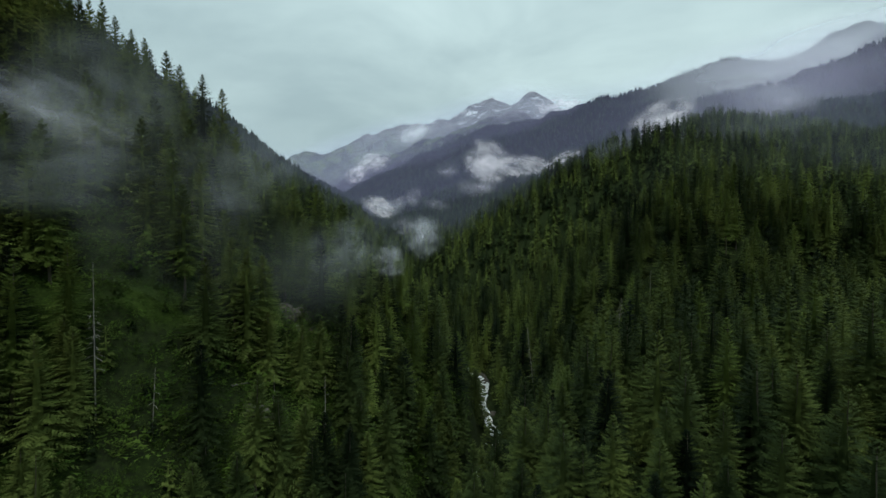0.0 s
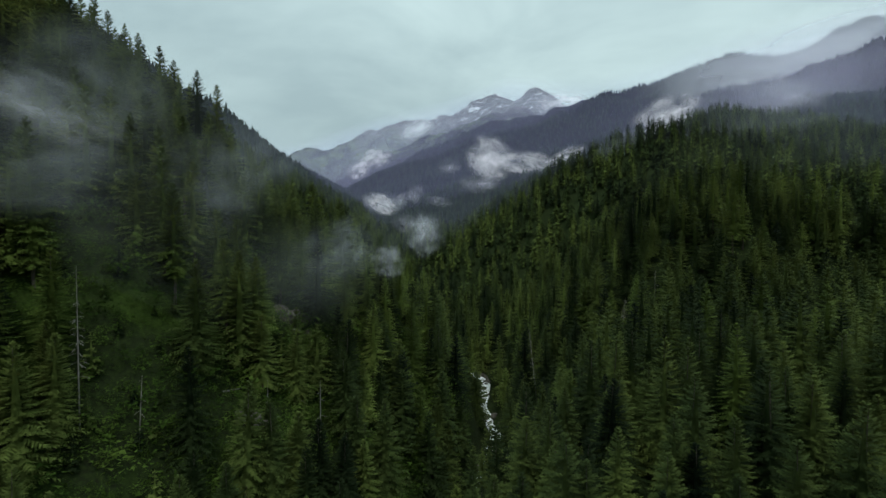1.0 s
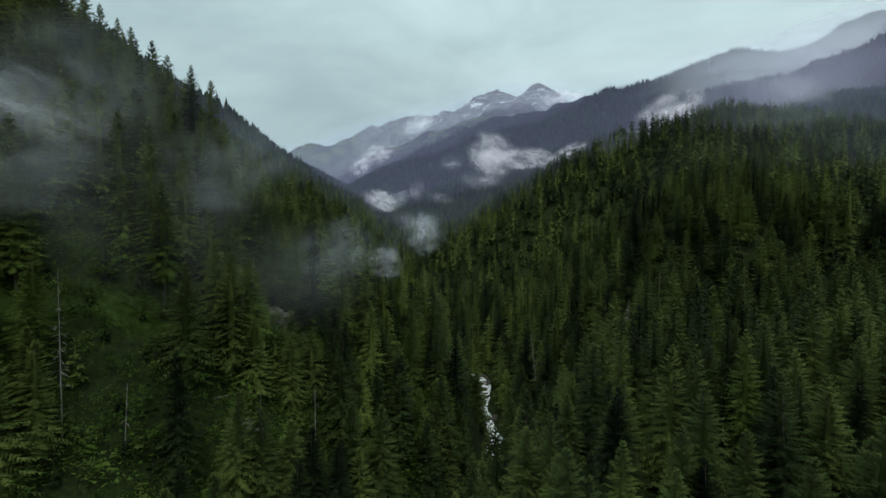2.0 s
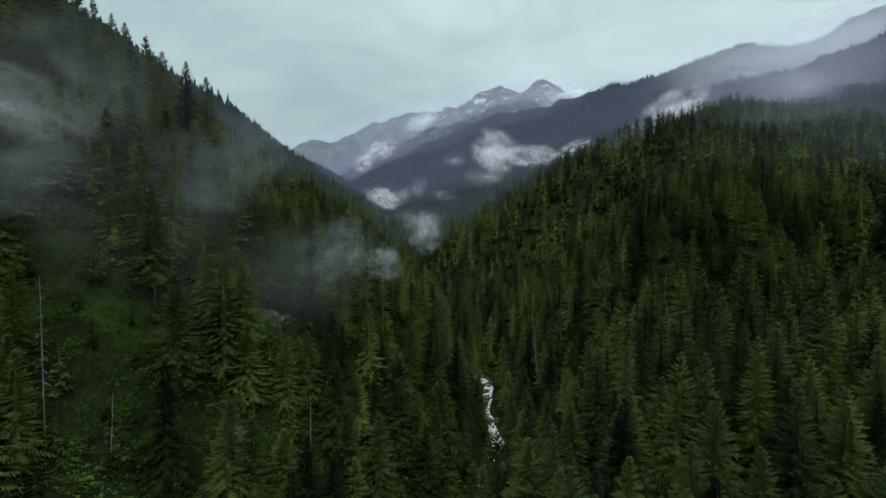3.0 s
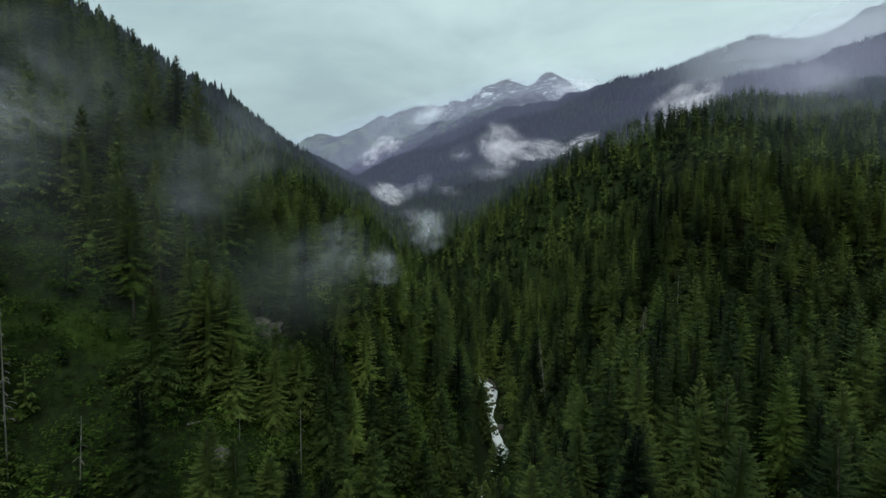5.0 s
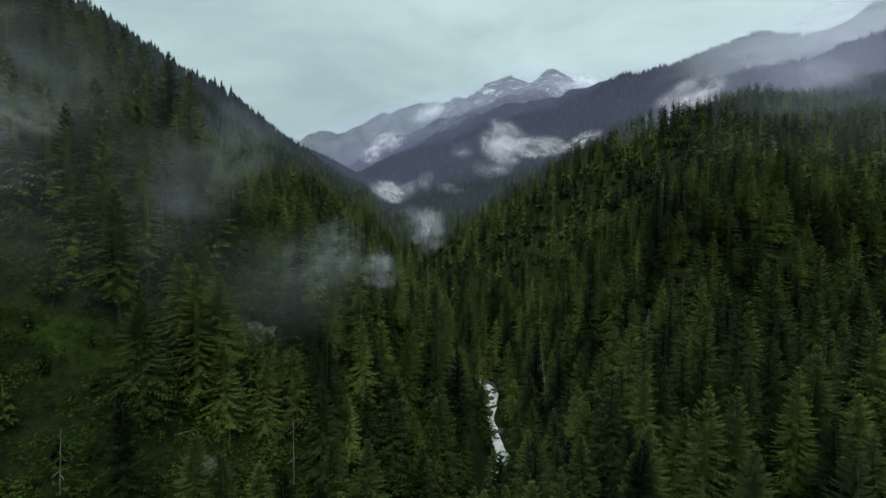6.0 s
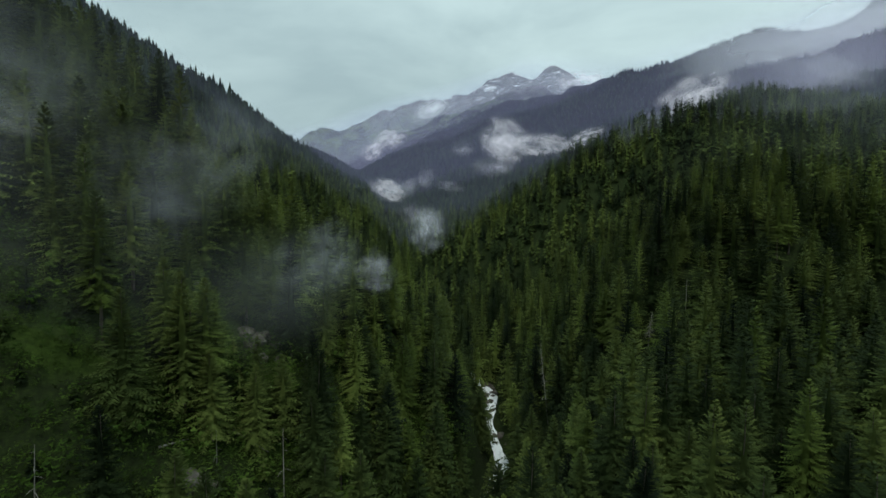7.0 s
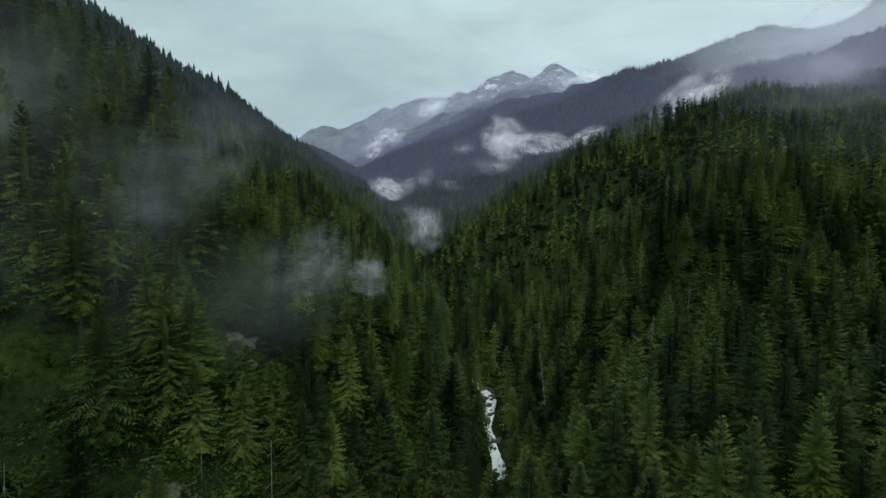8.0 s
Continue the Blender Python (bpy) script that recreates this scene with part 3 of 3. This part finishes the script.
def planted(kinds, places, gen, lo=0.75, hi=1.2, fat=1.0):
    """Copies of triangle trees at places, turned and sized at random: an array of x, y, z, each tree's shade and the crown's turn."""
    out = []
    pick = gen.integers(0, len(kinds), len(places))
    for k, kind in enumerate(kinds):
        at = places[pick == k]
        if not len(at):
            continue
        f, s = gen.uniform(0, 6.28, len(at)), gen.uniform(lo, hi, len(at))
        w = fat * s * gen.uniform(0.85, 1.15, len(at))
        c, q = (np.cos(f) * w)[:, None], (np.sin(f) * w)[:, None]
        x = kind[None, :, 0] * c - kind[None, :, 1] * q + at[:, None, 0]
        y = kind[None, :, 0] * q + kind[None, :, 1] * c + at[:, None, 1]
        z = kind[None, :, 2] * s[:, None] + at[:, None, 2]
        shade = np.broadcast_to(gen.uniform(0, 1, len(at))[:, None], x.shape)
        turn = outward(x - at[:, None, 0], y - at[:, None, 1])
        out.append(np.concatenate((np.stack((x, y, z, shade), -1), turn), -1).astype(np.float32).reshape(-1, 7))
    return np.concatenate(out)


def scatter(gen, x0, x1, y0, y1, gap):
    """Uneven points about gap apart."""
    x, y = np.meshgrid(np.arange(x0, x1, gap), np.arange(y0, y1, gap))
    x = x + (np.floor((y - y0) / gap) % 2) * gap / 2
    x, y = x + gen.uniform(-0.42, 0.42, x.shape) * gap, y + gen.uniform(-0.42, 0.42, x.shape) * gap
    return np.stack((x.ravel(), y.ravel()), -1)


def in_view(p, half=50):
    """The stretch of the valley ahead."""
    return np.abs(np.degrees(np.arctan2(p[:, 0], p[:, 1] + 25))) < half


def on_land(p):
    return np.column_stack((p, land(p[:, 0], p[:, 1])))


wood = np.random.default_rng(3)
# dead trees: x, y, height of the tip, share of branches
SNAGS = ((-57.8, 99.5, 50, 0.1), (-66.3, 95.7, 72, 1.3), (69, 197.6, 52, 2.2), (38, 207.3, 40, 1.6), (-41.3, 122.8, 42, 0.0), (84, 205, 62, 0.8), (-30, 128, 40, 0.2))
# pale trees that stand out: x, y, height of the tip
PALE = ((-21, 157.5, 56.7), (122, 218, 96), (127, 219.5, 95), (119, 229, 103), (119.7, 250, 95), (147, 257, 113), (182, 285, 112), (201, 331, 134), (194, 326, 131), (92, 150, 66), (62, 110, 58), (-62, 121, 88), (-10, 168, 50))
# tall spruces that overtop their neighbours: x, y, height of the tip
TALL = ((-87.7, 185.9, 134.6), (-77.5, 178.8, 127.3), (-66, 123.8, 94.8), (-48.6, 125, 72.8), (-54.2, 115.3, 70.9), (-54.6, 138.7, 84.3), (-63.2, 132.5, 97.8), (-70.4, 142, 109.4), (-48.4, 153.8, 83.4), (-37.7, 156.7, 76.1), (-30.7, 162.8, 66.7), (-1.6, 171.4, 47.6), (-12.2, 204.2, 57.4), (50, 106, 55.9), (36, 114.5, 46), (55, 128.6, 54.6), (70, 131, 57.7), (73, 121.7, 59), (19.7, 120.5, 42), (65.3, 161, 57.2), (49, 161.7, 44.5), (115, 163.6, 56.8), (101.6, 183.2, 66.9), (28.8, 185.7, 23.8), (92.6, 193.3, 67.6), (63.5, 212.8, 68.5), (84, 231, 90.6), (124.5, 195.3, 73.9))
OUTCROPS = ((-45, 154, 2.6), (-42, 156, 2.0), (-48, 152, 2.2), (-40, 153, 1.5), (-43, 150, 1.7), (-43.6, 117.6, 2.7), (-41.2, 118.5, 1.8), (-45.4, 116.4, 1.7), (-46, 151, 2.8), (-60, 150, 1.6))
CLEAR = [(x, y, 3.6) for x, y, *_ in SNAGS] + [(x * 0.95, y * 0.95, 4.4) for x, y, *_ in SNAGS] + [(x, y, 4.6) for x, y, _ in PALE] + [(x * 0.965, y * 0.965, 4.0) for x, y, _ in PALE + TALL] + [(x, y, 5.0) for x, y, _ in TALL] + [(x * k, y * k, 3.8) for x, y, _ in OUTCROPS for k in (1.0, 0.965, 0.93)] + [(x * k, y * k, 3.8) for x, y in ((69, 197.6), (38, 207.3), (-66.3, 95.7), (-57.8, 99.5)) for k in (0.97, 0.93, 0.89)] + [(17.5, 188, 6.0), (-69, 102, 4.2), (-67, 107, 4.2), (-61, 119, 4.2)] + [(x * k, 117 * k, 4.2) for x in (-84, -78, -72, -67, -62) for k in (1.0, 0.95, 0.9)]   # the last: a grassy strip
p = np.concatenate((scatter(wood, -420, 520, 30, 225, 7.5), scatter(wood, -420, 520, 225, 660, 7.5)))
q = scatter(wood, -140, 20, 60, 205, 6.4)   # closer on the near bank
p = np.concatenate((p[~((p[:, 0] > -140) & (p[:, 0] < stream_x(p[:, 1])) & (p[:, 1] > 60) & (p[:, 1] < 205))], q[q[:, 0] < stream_x(q[:, 1])]))
p = p[in_view(p) & (np.hypot(p[:, 0], p[:, 1]) < 640)]
gap_to_stream = np.abs(p[:, 0] - stream_x(p[:, 1]))
p = p[gap_to_stream > np.where((p[:, 1] > 178) & (p[:, 1] < 262), np.where(p[:, 0] > stream_x(p[:, 1]), 5.3, 6.8), 0.8)]
left_side = p[:, 0] < stream_x(p[:, 1])
clearing = fbm(p[:, 0], p[:, 1], 38, 2)
p = p[~(left_side & (clearing > 0.40) & (p[:, 1] < 150) & (p[:, 0] > -62))]
p = p[wood.random(len(p)) > np.where((p[:, 0] < stream_x(p[:, 1])) & (p[:, 1] < 160), 0.10, 0.04)]
for cx, cy, cr in CLEAR:
    p = p[np.hypot(p[:, 0] - cx, p[:, 1] - cy) > cr]
far_from = np.hypot(p[:, 0], p[:, 1])
order = np.argsort(np.hypot(p[:, 0], p[:, 1] - 28))
p, far_from = p[order], far_from[order]
p = p[far_from > 62]
trees = on_land(p)
single, rest = trees[:256], trees[256:]
kinds = [*SPRUCES]
for n, (x, y, z) in enumerate(single):
    s = wood.uniform(0.72, 1.06)
    m = Matrix.LocRotScale((x, y, z), Euler((wood.normal(0, 0.02), wood.normal(0, 0.02), wood.uniform(0, 6.28))), (s * wood.uniform(1.05, 1.3),) * 2 + (s,))
    if n < len(kinds):
        kinds[n].matrix_basis = m
    else:
        # more larches uphill: their pale colour stands in for light on the upper bank
        near_larch = x < stream_x(y) and wood.random() < np.interp(z, (32, 66), (0.06, 0.8))
        k = LARCHES[wood.integers(0, 2)] if near_larch else kinds[wood.integers(0, len(kinds))]
        ob = copy_thing(k, m)
        ob.matrix_basis = m

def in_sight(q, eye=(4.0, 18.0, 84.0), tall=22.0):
    """Whether trees show over the ground and the woods before them, seen from the camera's mid-path."""
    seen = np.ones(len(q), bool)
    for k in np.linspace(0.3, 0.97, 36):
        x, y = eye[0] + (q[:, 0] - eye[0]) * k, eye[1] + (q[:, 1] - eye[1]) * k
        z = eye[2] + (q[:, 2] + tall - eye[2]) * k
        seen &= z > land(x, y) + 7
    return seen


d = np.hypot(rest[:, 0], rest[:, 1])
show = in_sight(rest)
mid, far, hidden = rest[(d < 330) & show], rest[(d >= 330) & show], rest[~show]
near_bank = mid[:, 0] < stream_x(mid[:, 1])
# the larch share rises with height here too, to brighten the upper slope
larch = (wood.random(len(mid)) < np.where(near_bank, np.interp(mid[:, 2], (30, 66), (0.2, 0.85)), 0.13)) & (mid[:, 1] < 300)
for name, keep, needles, label in (
    ("spruce_forest", near_bank & ~larch, NEEDLES, "dense dark green spruce forest on the steep near bank"),
    ("spruce_forest", ~near_bank & ~larch, NEEDLES, "dense dark green spruce forest covering the far hillside"),
    ("larch_forest", larch, LARCH_WOOD, "yellow-green larches scattered through the spruce forest"),
):
    some = mid[keep]
    deep = some[:, 1] > 225
    verts = np.concatenate((planted(MID, some[~deep], wood, 0.70, 1.06, 1.18), planted(DEEP, some[deep], wood, 0.70, 0.98, 1.26)))
    tagged(new(name, soup(name, verts, needles)), label, "forest", kind="stuff")
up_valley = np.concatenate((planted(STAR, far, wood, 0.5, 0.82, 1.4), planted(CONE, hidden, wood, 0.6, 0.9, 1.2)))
tagged(new("spruce_forest", soup("forest_up_valley", up_valley, NEEDLES)), "dense spruce forest filling the upper valley", "forest", kind="stuff")

# woods of the ridges behind
RIDGE_WOODS = (   # spacing, x from and to, y from and to, kind, tree line
    (5.6, (-620, -60, 470, 930), CONE_TALL, 420),
    (9.0, (-60, 1050, 470, 1000), CONE_TALL, 420),
    (10.5, (-700, 1800, 1000, 1500), CONE, 760),
    (11.5, (-700, 1800, 1500, 2000), CONE, 760),
    (12.0, (-700, 1800, 2000, 2500), CONE, 570),
)
for gap, box, kind, most in RIDGE_WOODS:
    q = scatter(wood, box[0], box[1], box[2], box[3], gap)
    q = q[in_view(q, 47)]
    z, ahead = land(q[:, 0], q[:, 1]), land(q[:, 0] * 0.97, q[:, 1] * 0.97)
    limit = most + 160 * fbm(q[:, 0], q[:, 1], 260, 3)
    q = np.column_stack((q, z - 3.5))[(z > ahead - 0.012 * q[:, 1]) & (z < limit)]
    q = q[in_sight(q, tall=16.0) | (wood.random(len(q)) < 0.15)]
    tagged(new("ridge_forest", soup("ridge_forest", planted(kind, q, wood, 0.45, 0.78, 1.5), FAR_NEEDLES)), "distant conifer forest on the misty ridges", "forest", kind="stuff")

# the woods below and behind, off to the sides
q = scatter(wood, -330, 330, -330, 330, 7.5)
q = q[(np.hypot(q[:, 0], q[:, 1]) < 330) & ~(in_view(q) & (np.hypot(q[:, 0], q[:, 1]) > 62)) & (np.abs(q[:, 0] - stream_x(q[:, 1])) > 5)]
q = on_land(q)
close = np.hypot(q[:, 0], q[:, 1] - 15) < 75
verts = np.concatenate((planted(STAR, q[close], wood, 0.7, 1.0, 1.2), planted(CONE_TALL, q[~close], wood, 0.7, 1.1)))
tagged(new("spruce_forest", soup("forest_below", verts, NEEDLES)), "dense spruce forest in the lower valley", "forest", kind="stuff")

# ---- undergrowth ----
def shrub(gen, leaves, tall):
    """A leafy bush: several clumps of small leaves."""
    verts = []
    heads = [(gen.uniform(-0.45, 0.45), gen.uniform(-0.45, 0.45), gen.uniform(0.35, 0.8), gen.uniform(0.25, 0.42)) for _ in range(6)]
    for k in range(leaves):
        x, y, z, r = heads[k % 6]
        way = gen.normal(0, 1, 3)
        c = (np.array((x, y, z)) + way / np.linalg.norm(way) * r * gen.uniform(0.7, 1.05)) * tall
        a = gen.normal(0, 1, (3, 3)) * 0.055 * tall
        a[:, 2] *= 0.5
        verts += [c + a[0], c + a[1], c + a[2]]
    return np.array(verts, np.float32)


SHRUBS = [shrub(g, 120, t) for t in (2.4, 3.4, 4.6, 3.0)]
b = scatter(wood, -150, 30, 70, 190, 2.3)
b = b[in_view(b) & (np.abs(b[:, 0] - stream_x(b[:, 1])) > 4.5) & (b[:, 0] < stream_x(b[:, 1]) + 14)]
b = b[fbm(b[:, 0], b[:, 1], 26, 3) > -0.45]
tagged(new("undergrowth", soup("undergrowth", planted(SHRUBS, on_land(b), wood, 0.7, 1.7), LEAVES)), "bright green leafy shrubs between the spruces", "shrubs", kind="stuff")

# young spruces in the gaps of the wood
q = scatter(wood, -150, 230, 66, 235, 6.2)
q = q[in_view(q) & (np.abs(q[:, 0] - stream_x(q[:, 1])) > 5.5)]
tagged(new("young_spruces", soup("young_spruces", planted(YOUNG, on_land(q), wood, 0.6, 1.2), NEEDLES)), "young bushy spruces between the tall trees", "shrubs", kind="stuff")

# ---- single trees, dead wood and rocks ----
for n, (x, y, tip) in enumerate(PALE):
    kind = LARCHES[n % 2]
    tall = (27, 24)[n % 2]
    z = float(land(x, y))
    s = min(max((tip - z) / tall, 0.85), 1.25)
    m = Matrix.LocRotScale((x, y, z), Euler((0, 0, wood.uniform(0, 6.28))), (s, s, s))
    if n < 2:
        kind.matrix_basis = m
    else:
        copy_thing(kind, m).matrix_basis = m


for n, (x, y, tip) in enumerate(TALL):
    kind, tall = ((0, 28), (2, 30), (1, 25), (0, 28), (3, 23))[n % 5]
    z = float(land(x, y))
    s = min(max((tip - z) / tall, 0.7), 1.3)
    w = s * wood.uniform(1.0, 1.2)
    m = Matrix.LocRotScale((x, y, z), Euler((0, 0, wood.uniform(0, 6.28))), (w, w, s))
    # near-bank tips between 80 and 120 take pale larch colour to brighten the slope
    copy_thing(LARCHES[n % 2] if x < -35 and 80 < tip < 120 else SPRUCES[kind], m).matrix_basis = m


def make_snag(x, y, tip, branchy):
    """A dead conifer: a bare leaning stem with broken branches."""
    z = float(land(x, y))
    tall = min(max(tip - z, 6), 30)
    snag = new("dead_tree")
    lean = wood.normal(0, 0.03, 2) if branchy != 0.1 else (0.08, -0.03)
    hs = np.linspace(-1.2, tall, 8)
    v, f = tube([(lean[0] * h, lean[1] * h, h) for h in hs], np.linspace(0.15, 0.04, 8))
    part("trunk", mesh_of("trunk", v, f, DEAD_WOOD, True), snag)
    for k in range(int(34 * branchy) + 3):
        h = tall * wood.uniform(0.3, 0.97)
        a, r = wood.uniform(0, 6.28), (1 - h / tall) * 2.1 + 0.4
        bv, bf = tube([(lean[0] * h, lean[1] * h, h), (lean[0] * h + 0.5 * r * math.cos(a), lean[1] * h + 0.5 * r * math.sin(a), h - 0.05 * r), (lean[0] * h + r * math.cos(a), lean[1] * h + r * math.sin(a), h - 0.35 * r)], (0.07, 0.06, 0.02), 5)
        part("branch", mesh_of("branch", bv, bf, DEAD_WOOD, True), snag)
    snag.matrix_basis = Matrix.Translation((x, y, z))
    tagged(snag, "bare silver-grey dead tree among the green spruces", "dead tree", "dead trees")


for row in SNAGS:
    make_snag(*row)


LOGS = ((-38, 131, 7.0, 20), (-27, 140, 5.5, -35), (-48, 120, 6.0, 60), (-33, 158, 5.0, 10))   # x, y, length, heading
for x, y, long, heading in LOGS:
    ends = [(k * long * math.cos(radians(heading)), k * long * math.sin(radians(heading))) for k in (-0.5, 0.5)]
    a, b2 = [Vector((ex, ey, float(land(x + ex, y + ey)) - float(land(x, y)) + 0.22)) for ex, ey in ends]
    log = new("fallen_log")
    v, f = tube([(0, 0, h) for h in np.linspace(0, (b2 - a).length, 5)], (0.24, 0.22, 0.2, 0.17, 0.13), 8)
    stem = part("stem", mesh_of("stem", v, f, DEAD_WOOD, True), log)
    stem.matrix_basis = Matrix.Translation(a) @ (b2 - a).to_track_quat("Z", "Y").to_matrix().to_4x4()
    log.matrix_basis = Matrix.Translation((x, y, float(land(x, y))))
    tagged(log, "pale barkless log lying on the steep slope", "log", "fallen logs")


def rock_mesh(seed):
    bm = bmesh.new()
    bmesh.ops.create_icosphere(bm, subdivisions=3, radius=1.0)
    for v in bm.verts:
        p = v.co.copy()
        k = 1 + 0.45 * noise.noise(p * 1.1 + Vector((seed * 7.1, 0, 0))) + 0.16 * noise.noise(p * 3.1 + Vector((0, seed * 3.7, 0)))
        v.co = Vector((p.x * 1.25, p.y * 0.9, p.z * 0.75)) * k
    me = bpy.data.meshes.new("rock")
    bm.to_mesh(me)
    bm.free()
    me.materials.append(ROCK)
    return me


ROCKS = [rock_mesh(k) for k in range(5)]


def put_rock(name, x, y, z, size, label, category, group):
    ob = new(name, ROCKS[wood.integers(0, 5)])
    ob.matrix_basis = Matrix.LocRotScale((x, y, z), Euler((wood.uniform(-0.3, 0.3), wood.uniform(-0.3, 0.3), wood.uniform(0, 6.28))), (size, size, size * wood.uniform(0.8, 1.3)))
    tagged(ob, label, category, group)


for x, y, size in OUTCROPS:
    put_rock("rock_outcrop", x, y, float(land(x, y)) - 0.1 * size, size, "grey-brown rock sticking out of the wooded slope", "rock", "rocks on the slope")
for k in range(64):
    y = wood.uniform(176, 266)
    off = wood.choice((-1, 1)) * wood.uniform(0.0, 1.0) ** 0.7 * 4.0
    size = wood.uniform(0.5, 1.5)
    put_rock("boulder", float(stream_x(y)) + off, y, float(floor_height(y)) - 1.1 + 0.1 * size, size, "dark wet boulder in the foaming stream", "boulder", "boulders in the stream")

# ---- mist ----
def veil_mesh(seed, depth, bend):
    """One bent layer of vapour within a unit ball."""
    u = np.linspace(-1, 1, 15)
    a, b = np.meshgrid(u, u)
    return np.stack((a, depth + bend * fbm(a * 2 + 9 * seed, b * 2 + 40 * depth, 1.0, 2), b), -1).reshape(-1, 3), grid_faces(15, 15)


def mist(x, y, z, wide, deep, high, material, veils=2, turn=0, lean=0, seed=1):
    """A wisp: layers of vapour, one behind the other."""
    ob = new("mist_wisp")
    for k in range(veils):
        v, f = veil_mesh(seed, 0.0 if veils == 1 else -0.5 + k / (veils - 1), 0.18)
        part("veil", mesh_of("veil", v, f, material, True), ob)
    ob.matrix_basis = Matrix.LocRotScale((x, y, z), Euler((0, radians(lean), radians(turn))), (wide, deep, high))
    return tagged(ob, "pale grey wisp of mist drifting along the wooded slope", "mist", "wisps of mist")


mist(-92, 120, 106, 26, 6, 10, WISP, 2, 35, 20, 1)
mist(-84, 122, 108, 26, 6, 26, THIN_MIST, 2, 30, 0, 2)
mist(-60, 134, 88, 17, 5, 20, THIN_MIST, 2, 20, 0, 12)
mist(-70, 88, 88, 24, 5, 11, THIN_MIST, 2, 30, 0, 3)
mist(-72, 118, 76, 56, 8, 42, SLOPE_HAZE, 2, 28, 0, 29)
mist(-90, 146, 116, 44, 12, 34, SLOPE_HAZE, 2, 24, 0, 34)
mist(215, 310, 122, 150, 20, 56, HILL_HAZE, 2, 0, -12, 36)
mist(-52, 150, 98, 18, 8, 20, THIN_MIST, 2, 24, 25, 35)
mist(-33, 158, 71, 19, 6, 12, THIN_MIST, 2, 10, -25, 53)
mist(-17.5, 166, 67.5, 8, 4, 7, WISP, 2, 0, 14, 5)
mist(-12, 300, 76, 13, 6, 16, WISP, 3, 0, 0, 6)
mist(-32, 400, 84, 13, 6, 10, MIST, 2, 0, 0, 15)
mist(-76, 640, 112, 34, 14, 20, WISP, 2, 0, 0, 7)
mist(84, 960, 214, 62, 30, 50, RAGGED, 2, 0, 25, 8)
mist(165, 990, 209, 85, 30, 30, RAGGED, 2, 0, 8, 19)
mist(215, 930, 212, 55, 20, 18, RAGGED, 2, 0, -25, 20)
mist(60, 900, 164, 50, 20, 26, MIST, 2, 0, 0, 21)
mist(10, 1100, 218, 34, 20, 22, MIST, 2, 0, 0, 22)
mist(-70, 560, 108, 26, 8, 14, RAGGED, 2, 0, 20, 31)
mist(-48, 600, 116, 20, 8, 10, MIST, 2, 0, -10, 32)
mist(-40, 700, 130, 16, 8, 18, MIST, 2, 0, 0, 24)
mist(-8, 700, 119, 26, 8, 9, MIST, 2, 0, 10, 25)
mist(10, 1380, 215, 90, 30, 50, MIST, 2, 0, 0, 16)
mist(-392, 2840, 490, 130, 40, 70, RAGGED, 2, 0, -15, 9)
mist(-475, 2790, 415, 95, 40, 60, RAGGED, 2, 0, -30, 26)
mist(-190, 3300, 740, 170, 60, 80, BANK, 2, 0, -25, 17)
mist(262, 610, 212, 62, 20, 34, CLOUD, 2, 0, -28, 10)
mist(268, 415, 190, 50, 12, 22, MIST, 2, 0, 10, 11)
mist(265, 400, 165, 140, 12, 45, THIN_MIST, 2, 0, 0, 27)
mist(140, 400, 138, 42, 10, 22, THIN_MIST, 2, 0, -22, 33)
mist(760, 1050, 400, 430, 40, 170, VEIL, 2, 0, -14, 28)
mist(1180, 1490, 590, 800, 70, 210, BANK, 2, 0, -12, 13)
mist(850, 3700, 1000, 260, 60, 110, CLOUD, 2, 0, 0, 18)
mist(720, 1490, 415, 380, 50, 95, THIN_MIST, 1, 0, -14, 14)
mist(-38, 143, 66, 34, 8, 22, SLOPE_HAZE, 2, 10, -15, 55)
mist(-27, 159, 73, 7, 5, 12, THIN_MIST, 1, 10, 10, 54)
mist(-16.5, 168, 70, 4, 3, 7, THIN_MIST, 2, 0, -20, 15)


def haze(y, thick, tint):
    """One tinted sheet of distance haze across the valley, as high as what lies behind it."""
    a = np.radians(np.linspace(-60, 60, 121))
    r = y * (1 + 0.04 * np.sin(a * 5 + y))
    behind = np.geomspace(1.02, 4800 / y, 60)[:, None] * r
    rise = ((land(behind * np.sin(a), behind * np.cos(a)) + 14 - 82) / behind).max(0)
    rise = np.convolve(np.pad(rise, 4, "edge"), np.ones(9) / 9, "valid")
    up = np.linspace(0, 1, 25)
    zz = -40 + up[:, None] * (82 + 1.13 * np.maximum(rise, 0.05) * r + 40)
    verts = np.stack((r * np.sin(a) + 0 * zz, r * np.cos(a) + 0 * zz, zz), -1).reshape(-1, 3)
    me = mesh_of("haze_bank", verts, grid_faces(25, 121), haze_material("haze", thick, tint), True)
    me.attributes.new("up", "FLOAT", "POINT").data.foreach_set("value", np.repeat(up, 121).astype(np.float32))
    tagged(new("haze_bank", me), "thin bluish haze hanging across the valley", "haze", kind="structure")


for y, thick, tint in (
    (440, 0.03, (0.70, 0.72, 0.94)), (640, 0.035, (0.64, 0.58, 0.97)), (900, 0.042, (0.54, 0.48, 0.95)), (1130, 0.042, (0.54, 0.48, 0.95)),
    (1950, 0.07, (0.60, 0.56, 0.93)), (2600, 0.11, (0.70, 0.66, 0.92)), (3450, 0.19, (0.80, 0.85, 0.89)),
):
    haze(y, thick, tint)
